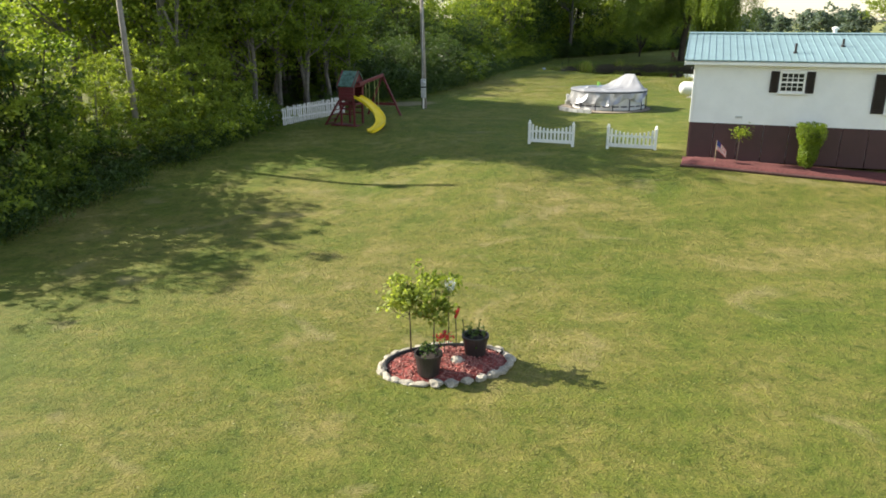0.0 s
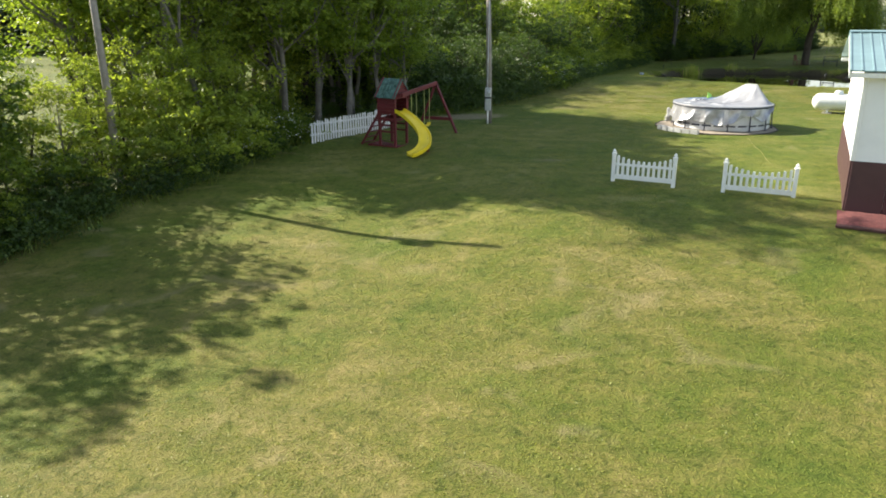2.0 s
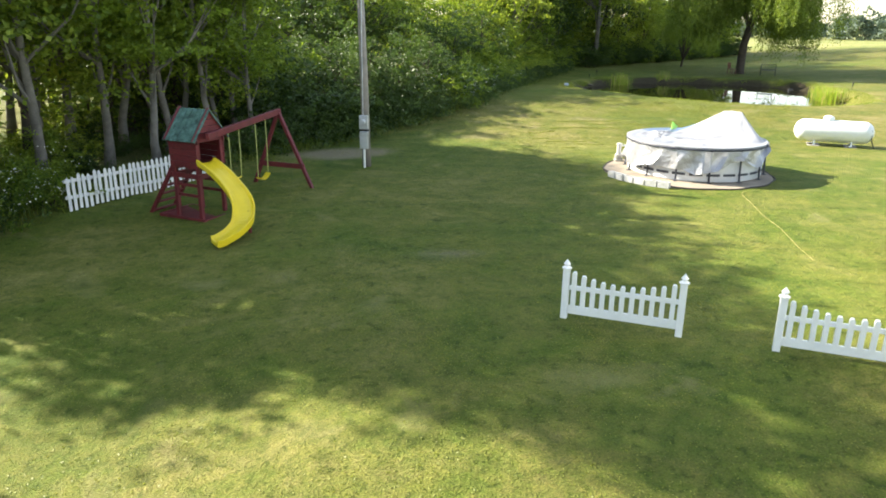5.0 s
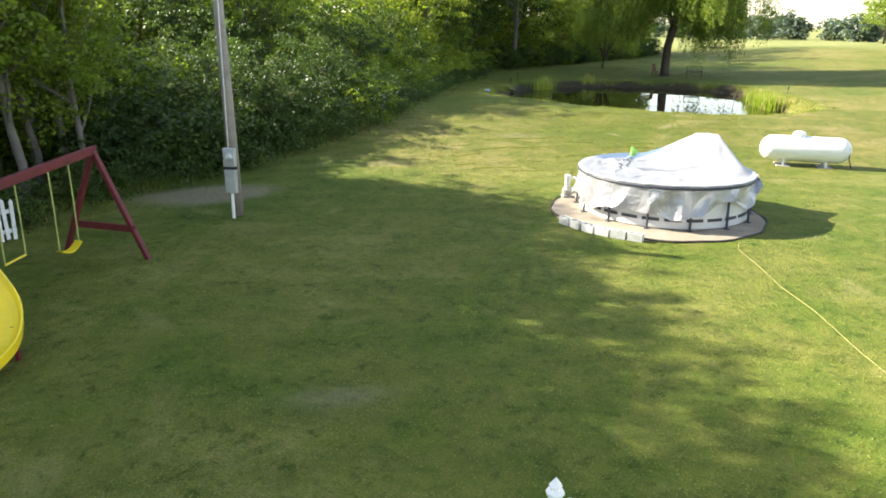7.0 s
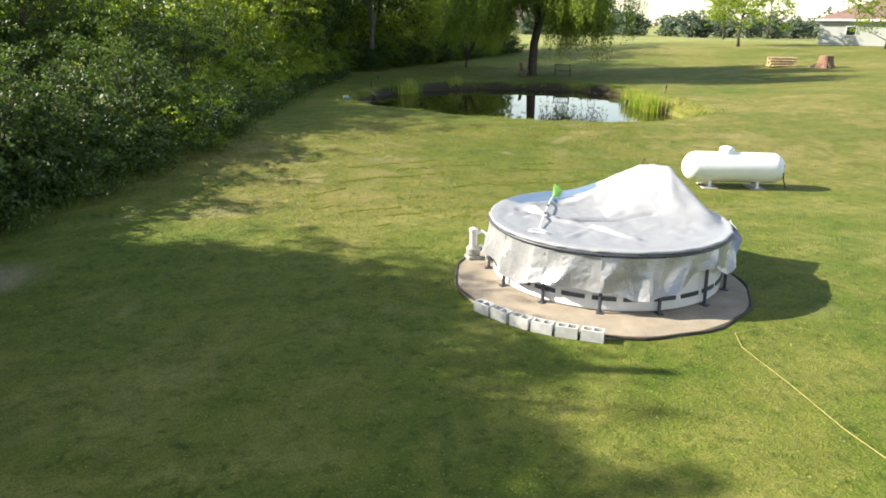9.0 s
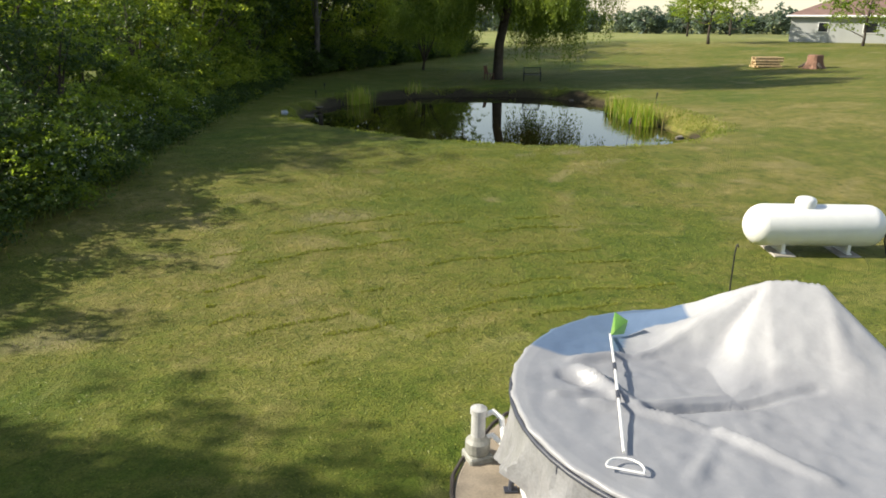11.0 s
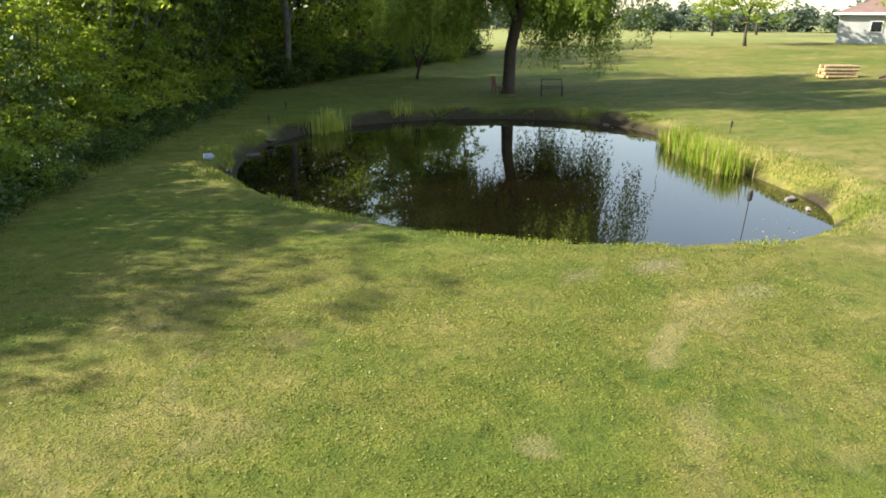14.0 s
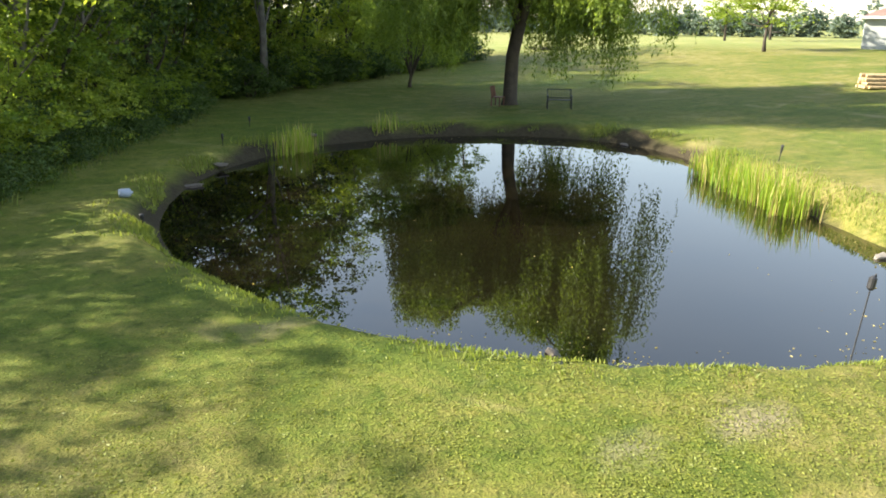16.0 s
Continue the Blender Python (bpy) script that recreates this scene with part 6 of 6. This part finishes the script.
# ---- far lawn ----
def build_far():
    w = thing("wood_pile", Matrix.Translation((44.9, 75.9, gz(44.9, 75.9))) @ Matrix.Rotation(radians(-20), 4, "Z"), "low stack of pale split logs on the lawn", "wood pile")
    r = random.Random(12)
    pale = plain("split_wood", (0.50, 0.36, 0.19), 0.8, 0.35, 6.0)
    for row in range(4):
        for i in range(8 - row):
            s = Shape()
            y = -0.5 + i * 0.15 + row * 0.07
            tube(s, [(-0.85 + r.uniform(-0.2, 0.2), y, 0.1 + row * 0.19), (0.85 + r.uniform(-0.2, 0.2), y + r.uniform(-0.1, 0.1), 0.1 + row * 0.19)], r.uniform(0.075, 0.10), 7)
            part("log", s, pale, w)
    st = thing("tree_stump", Matrix.Translation((46.6, 73.3, gz(46.6, 73.3))), "broad weathered brown tree stump with root flares", "stump")
    s = Shape()
    prof = []
    k = 20
    vs = []
    for i, (rad, z) in enumerate(((0.75, -0.05), (0.56, 0.2), (0.5, 0.5), (0.49, 0.85), (0.44, 0.9), (0.02, 0.88))):
        for j in range(k):
            a = 2 * math.pi * j / k
            q = rad * (1 + (0.16 if i < 2 else 0.06) * math.sin(a * 5 + 0.6))
            vs.append((q * math.cos(a), q * math.sin(a), z))
    fs = [(i * k + j, i * k + (j + 1) % k, (i + 1) * k + (j + 1) % k, (i + 1) * k + j) for i in range(5) for j in range(k)]
    part("bole", s.add(vs, fs), plain("stump_wood", (0.22, 0.12, 0.08), 0.9, 0.35, 5.0, relief=0.6, relief_scale=15), st)
    for a in (0.4, 2.3, 4.4):
        part("root", tube(Shape(), [(0.4 * math.cos(a), 0.4 * math.sin(a), 0.3), (1.0 * math.cos(a), 1.0 * math.sin(a), 0.02)], [0.16, 0.06], 7), BARK, st)
    b = thing("brush_heap", Matrix.Translation((48, 118, gz(48, 118))), "low heap of brown brush at the field edge", "brush")
    sh = Shape()
    for i in range(60):
        p = Vector((r.gauss(0, 1.2), r.gauss(0, 0.5), 0.05))
        tube(sh, [p, p + Vector((r.uniform(-0.9, 0.9), r.uniform(-0.4, 0.4), r.uniform(0.1, 0.5)))], 0.04, 5)
    tagged(part("branches", sh, BARK, b), kind="stuff")
    # second house
    g = 2.0
    m = Matrix.Translation((68.9, 97.6, g)) @ Matrix.Rotation(radians(-52), 4, "Z")
    h = thing("house", m, "pale grey house with a reddish-brown hipped roof", "house")
    LX, LY, EH = 15.0, 9.5, 2.95
    wall = plain("pale_grey_siding", (0.36, 0.37, 0.36), 0.7, 0.06, 0.8)
    s = Shape()
    box(s, (LX, LY, EH + 0.4), Matrix.Translation((LX / 2, LY / 2, EH / 2 - 0.2)))
    part("wall", s, wall, h)
    roof = Shape()
    o, rz = 0.45, EH + 2.3
    roof.add([(-o, -o, EH), (LX + o, -o, EH), (LX + o, LY + o, EH), (-o, LY + o, EH), (LY / 2, LY / 2, rz), (LX - LY / 2, LY / 2, rz),
              (-o, -o, EH - 0.14), (LX + o, -o, EH - 0.14), (LX + o, LY + o, EH - 0.14), (-o, LY + o, EH - 0.14)],
             [(0, 1, 5, 4), (1, 2, 5), (2, 3, 4, 5), (3, 0, 4), (6, 9, 8, 7), (0, 6, 7, 1), (1, 7, 8, 2), (2, 8, 9, 3), (3, 9, 6, 0)])
    part("roof", roof, plain("brown_shingle", (0.20, 0.125, 0.105), 0.85, 0.2, 1.0, relief=0.5), h, "reddish-brown shingled roof")
    gut = Shape()
    for a, b2 in (((-o, -o), (LX + o, -o)), ((-o, -o), (-o, LY + o))):
        tube(gut, [(a[0], a[1], EH - 0.08), (b2[0], b2[1], EH - 0.08)], 0.11, 6)
    part("gutter", gut, VINYL, h)
    for x, z, ww, hh in ((3.2, 1.75, 0.9, 0.9), (7.6, 1.75, 1.2, 1.0), (11.6, 1.75, 0.9, 0.9)):
        q = part("window", box(Shape(), (ww + 0.16, 0.08, hh + 0.16), Matrix.Translation((x, -0.03, z)), 0.01), VINYL, h)
        part("pane", box(Shape(), (ww, 0.03, hh), Matrix.Translation((x, -0.07, z))), DARKGLASS, q)
    for y, z, ww, hh in ((2.4, 1.85, 1.3, 1.1),):
        q = part("window", box(Shape(), (0.08, ww + 0.16, hh + 0.16), Matrix.Translation((-0.03, y, z)), 0.01), VINYL, h)
        part("pane", box(Shape(), (0.03, ww, hh), Matrix.Translation((-0.07, y, z))), LINER, q)
    q = part("door", box(Shape(), (0.08, 1.0, 2.05), Matrix.Translation((-0.03, 5.6, 1.05)), 0.01), VINYL, h, "white door with a dark pane")
    part("pane", box(Shape(), (0.03, 0.55, 0.8), Matrix.Translation((-0.07, 5.6, 1.5))), DARKGLASS, q)
    # field trees
    for x, y, hh, w2, bare, sd, mat in ((59.4, 99.2, 8.6, 3.3, 2.1, 91, LEAF_LIGHT), (75, 122, 8.0, 2.6, 2.0, 92, LEAF), (66.5, 86.3, 7.2, 4.0, 0.9, 93, LEAF), (88, 128, 9.0, 4.0, 1.6, 94, LEAF)):
        make_tree("tree", hh, w2, bare, 80, 60, 0.26, mat, BARK, sd, "open-crowned green tree standing on the far lawn", m=Matrix.Translation((x, y, gz(x, y))))
    # far tree line across the fields, hazed through its leaf colour
    far = [make_tree("far_tree", 10, 4.4, 0.0, 60, 34, 1.25, LEAF_FAR, BARK, 95 + i, "distant tree at the far side of the field, haze in its leaf colour", stems=2, blob=1.4) for i in range(3)]
    rr = np.random.default_rng(3)
    for i in range(104):
        az = radians(-4 + 84 * i / 104 + rr.uniform(-0.5, 0.5))
        d = rr.uniform(235, 275)
        x, y = 5 + d * math.sin(az), 30 + d * math.cos(az)
        if 6 < (i % 19) < 8:
            continue
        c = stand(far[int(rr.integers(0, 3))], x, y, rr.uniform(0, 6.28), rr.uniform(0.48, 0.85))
    for i in range(46):
        az = radians(-84 + 78 * i / 46 + rr.uniform(-0.5, 0.5))
        d = rr.uniform(80, 120)
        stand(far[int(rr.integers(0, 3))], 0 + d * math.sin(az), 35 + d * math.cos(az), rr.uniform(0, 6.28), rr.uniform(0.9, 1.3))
    for ob in far:
        for o in (*ob.children_recursive, ob):
            bpy.data.objects.remove(o)


build_far()


# ---- reeds, shore grass and lawn blades ----
def blade_mesh(name, base, height, width, lean, mats, seed):
    """Upright pointed blades, each bent once; height per blade."""
    r = np.random.default_rng(seed)
    n = len(base)
    a = r.uniform(0, 2 * np.pi, n)
    b = r.uniform(0, 2 * np.pi, n)
    h = np.asarray(height)
    side = np.stack([np.cos(a), np.sin(a), np.zeros(n)], -1) * (np.asarray(width) / 2)[:, None]
    bend = np.stack([np.cos(b), np.sin(b), np.zeros(n)], -1) * (h * r.uniform(0, 1, n) * lean)[:, None]
    up = np.stack([np.zeros(n), np.zeros(n), h], -1)
    v = np.stack([base - side, base + side, base + up * 0.55 + bend * 0.3 + side * 0.8, base + up * 0.55 + bend * 0.3 - side * 0.8, base + up + bend], 1).reshape(-1, 3)
    k = np.arange(n) * 5
    quads = np.stack([k, k + 1, k + 2, k + 3], -1)
    tris = np.stack([k + 3, k + 2, k + 4], -1)
    me = bpy.data.meshes.new(name)
    me.vertices.add(n * 5)
    me.vertices.foreach_set("co", v.ravel())
    me.loops.add(n * 7)
    me.loops.foreach_set("vertex_index", np.concatenate([quads, tris], 1).ravel())
    me.polygons.add(n * 2)
    me.polygons.foreach_set("loop_start", np.stack([np.arange(n) * 7, np.arange(n) * 7 + 4], -1).ravel())
    me.polygons.foreach_set("loop_total", np.tile([4, 3], n))
    for m in mats:
        me.materials.append(m)
    if len(mats) > 1:
        me.polygons.foreach_set("material_index", np.repeat((r.random(n) < 0.28).astype(np.int32), 2))
    me.update()
    return me


def build_reeds():
    r = np.random.default_rng(101)
    for line, n, wide, hmax, label in (([(25.5, 66.0), (25.0, 64.2), (24.5, 62.3), (24.1, 61.0)], 1500, 0.42, 1.12, "dense stand of tall yellow-green reeds at the pond's edge"),
                                       ([(13.5, 72.6), (14.3, 73.3), (14.6, 73.5)], 300, 0.35, 1.15, "clump of tall green reeds on the pond bank"),
                                       ([(17.6, 75.3), (18.4, 75.5)], 60, 0.2, 0.8, "few thin reeds on the far pond bank")):
        line = np.array(line)
        u = r.uniform(0, len(line) - 1.001, n)
        i = u.astype(int)
        p = line[i] * (1 - (u - i))[:, None] + line[i + 1] * (u - i)[:, None] + r.normal(0, wide * 0.6, (n, 2))
        z = np.maximum(ground_z(p[:, 0], p[:, 1]), WATER_Z - 0.1)
        h = hmax * r.uniform(0.45, 1.0, n)
        me = blade_mesh("reeds", np.column_stack([p, z]), h, np.full(n, 0.028), 0.28, [REED, REED_DRY], 7)
        tagged(new("reeds", me), label, "reeds", kind="stuff")


def build_shore_grass():
    r = np.random.default_rng(103)
    n = 16000
    k = r.integers(0, len(SHORE), n)
    a, b = SHORE[k], SHORE[(k + 1) % len(SHORE)]
    t = r.uniform(0, 1, n)[:, None]
    d = b - a
    nor = np.column_stack([-d[:, 1], d[:, 0]]) / np.linalg.norm(d, axis=1)[:, None]
    mid = a * (1 - t) + b * t
    out = np.where(shore_distance(mid[:, 0] + nor[:, 0] * 0.3, mid[:, 1] + nor[:, 1] * 0.3) > 0, 1.0, -1.0)[:, None]
    p = mid + nor * out * (0.15 + np.abs(r.normal(0, 0.45, n)))[:, None]
    clump = np.array([noise.noise(Vector((x * 0.7, y * 0.7, 9))) for x, y in p])
    keep = clump > -0.18 + 0.25 * (p[:, 1] > 66)
    p, clump = p[keep], clump[keep]
    z = ground_z(p[:, 0], p[:, 1])
    h = (0.05 + (0.07 + 0.14 * step(p[:, 1], 58, 66)) * np.clip(clump + 0.2, 0, 1)) * r.uniform(0.6, 1.3, len(p))
    me = blade_mesh("shore_grass", np.column_stack([p, z]), h, np.full(len(p), 0.022), 0.7, [BLADE_TALL], 8)
    tagged(new("shore_grass", me), "uneven fringe of longer grass around the pond", "grass", kind="stuff")


def build_edge_grass():
    """Rank grass where the mown lawn meets the bushes."""
    r = np.random.default_rng(104)
    n = 26000
    y = r.uniform(8, 84, n)
    x = np.interp(y, EDGE_Y, EDGE_X) + r.normal(-0.5, 0.45, n)
    c = np.array([noise.noise(Vector((a * 0.6, b * 0.6, 2))) for a, b in zip(x, y)])
    h = (0.16 + 0.35 * np.clip(c + 0.25, 0, 1)) * r.uniform(0.6, 1.2, n)
    me = blade_mesh("rank_grass", np.column_stack([x, y, ground_z(x, y)]), h, np.full(n, 0.024), 0.7, [BLADE_TALL], 9)
    tagged(new("rank_grass", me), "uncut grass and weeds along the wood's edge", "grass", kind="stuff")


def build_lawn_leaves():
    """Small flat leaves of grass and clover, thickest where the camera passes nearest."""
    r = np.random.default_rng(105)
    parts = []
    for cx, cy, sx, sy, n in ((0.5, 11, 4.5, 5.0, 90000), (1.5, 22, 4.5, 5.0, 80000), (3.5, 33, 5.0, 5.0, 60000), (8, 46, 5.0, 4.5, 110000), (13.5, 52.5, 5.0, 2.2, 120000)):
        parts.append(np.column_stack([r.normal(cx, sx, n), r.normal(cy, sy, n)]))
    p = np.concatenate(parts)
    clump = np.array([0.6 * noise.noise(Vector((x * 0.9, y * 0.9, 6))) + 0.35 * noise.noise(Vector((x * 4, y * 4, 2))) for x, y in p])
    p = p[clump > r.uniform(-0.4, 0.6, len(p))]
    ok = (shore_distance(p[:, 0], p[:, 1]) > 0.25) & (np.hypot(p[:, 0] - 8.62, p[:, 1] - 38.88) > 2.5) & (((p[:, 0] - 0.06) / 1.25) ** 2 + ((p[:, 1] - 11.07) / 0.85) ** 2 > 1)
    hl = np.array(HOUSE.inverted())
    lx = hl[0, 0] * p[:, 0] + hl[0, 1] * p[:, 1] + hl[0, 3]
    ly = hl[1, 0] * p[:, 0] + hl[1, 1] * p[:, 1] + hl[1, 3]
    ok &= ~((lx > -0.45) & (ly > -1.4)) & (p[:, 0] > np.interp(p[:, 1], EDGE_Y, EDGE_X))
    p = p[ok]
    c = np.column_stack([p, ground_z(p[:, 0], p[:, 1]) + r.uniform(0.003, 0.012, len(p))])
    me = leaf_mesh("lawn_leaves", c, BLADE, 0.034, 0.016, -0.05, 0.18, 10)
    tagged(new("lawn_leaves", me), "short leaves of grass and clover in the lawn", "grass", kind="stuff")


def build_mower_rows():
    """Broken rows of longer grass that the mower left in arcs."""
    r = np.random.default_rng(106)
    pts = []
    for k in range(9):
        y0 = 43.2 + k * 0.66
        n = 1500
        u = r.uniform(0, 1, n)
        x = 4.6 + 7.6 * u
        y = y0 + 0.25 * (x - 6) - 0.035 * (x - 6) ** 2 + 0.04 * np.sin(x * 1.3 + k)
        gap = np.array([noise.noise(Vector((a * 0.55, k * 3.7, 1))) for a in x])
        keep = gap > 0.10
        pts.append(np.column_stack([x[keep], y[keep] + r.normal(0, 0.035, keep.sum()) + 0.05 * np.sin(x[keep] * 4.1 + k * 2)]))
    p = np.concatenate(pts)
    p = p[(np.hypot(p[:, 0] - 8.62, p[:, 1] - 38.88) > 3.0) & (shore_distance(p[:, 0], p[:, 1]) > 0.6)]
    me = blade_mesh("mower_rows", np.column_stack([p, ground_z(p[:, 0], p[:, 1])]), r.uniform(0.016, 0.036, len(p)), np.full(len(p), 0.018), 0.8, [BLADE], 11)
    tagged(new("mower_rows", me), "broken rows of longer grass left by the mower", "grass", kind="stuff")


def build_floating_bits():
    """Pale seeds and bits of leaf that drifted to the near shore."""
    r = np.random.default_rng(107)
    n = 1200
    k = r.integers(0, len(SHORE), n)
    p = SHORE[k] + r.normal(0, 0.3, (n, 2))
    p = p + (np.array([18, 65]) - p) * (np.abs(r.normal(0, 0.05, n)) + 0.02)[:, None]
    p = np.concatenate([p[(p[:, 1] < 58) | (r.random(n) < 0.15)], np.column_stack([r.normal(17, 3.0, 60), r.normal(62, 3.5, 60)])])
    clump = np.array([noise.noise(Vector((x * 1.1, y * 1.1, 4))) for x, y in p])
    p = p[(clump > -0.05) & (shore_distance(p[:, 0], p[:, 1]) < -0.12)]
    me = leaf_mesh("floating_bits", np.column_stack([p, np.full(len(p), WATER_Z + 0.006)]), REED_DRY, 0.04, 0.025, 0.0, 0.03, 12)
    tagged(new("floating_bits", me), "pale seeds and leaf bits floating on the pond", "debris", kind="stuff")


build_floating_bits()
build_reeds()
build_shore_grass()
build_edge_grass()
build_lawn_leaves()
build_mower_rows()
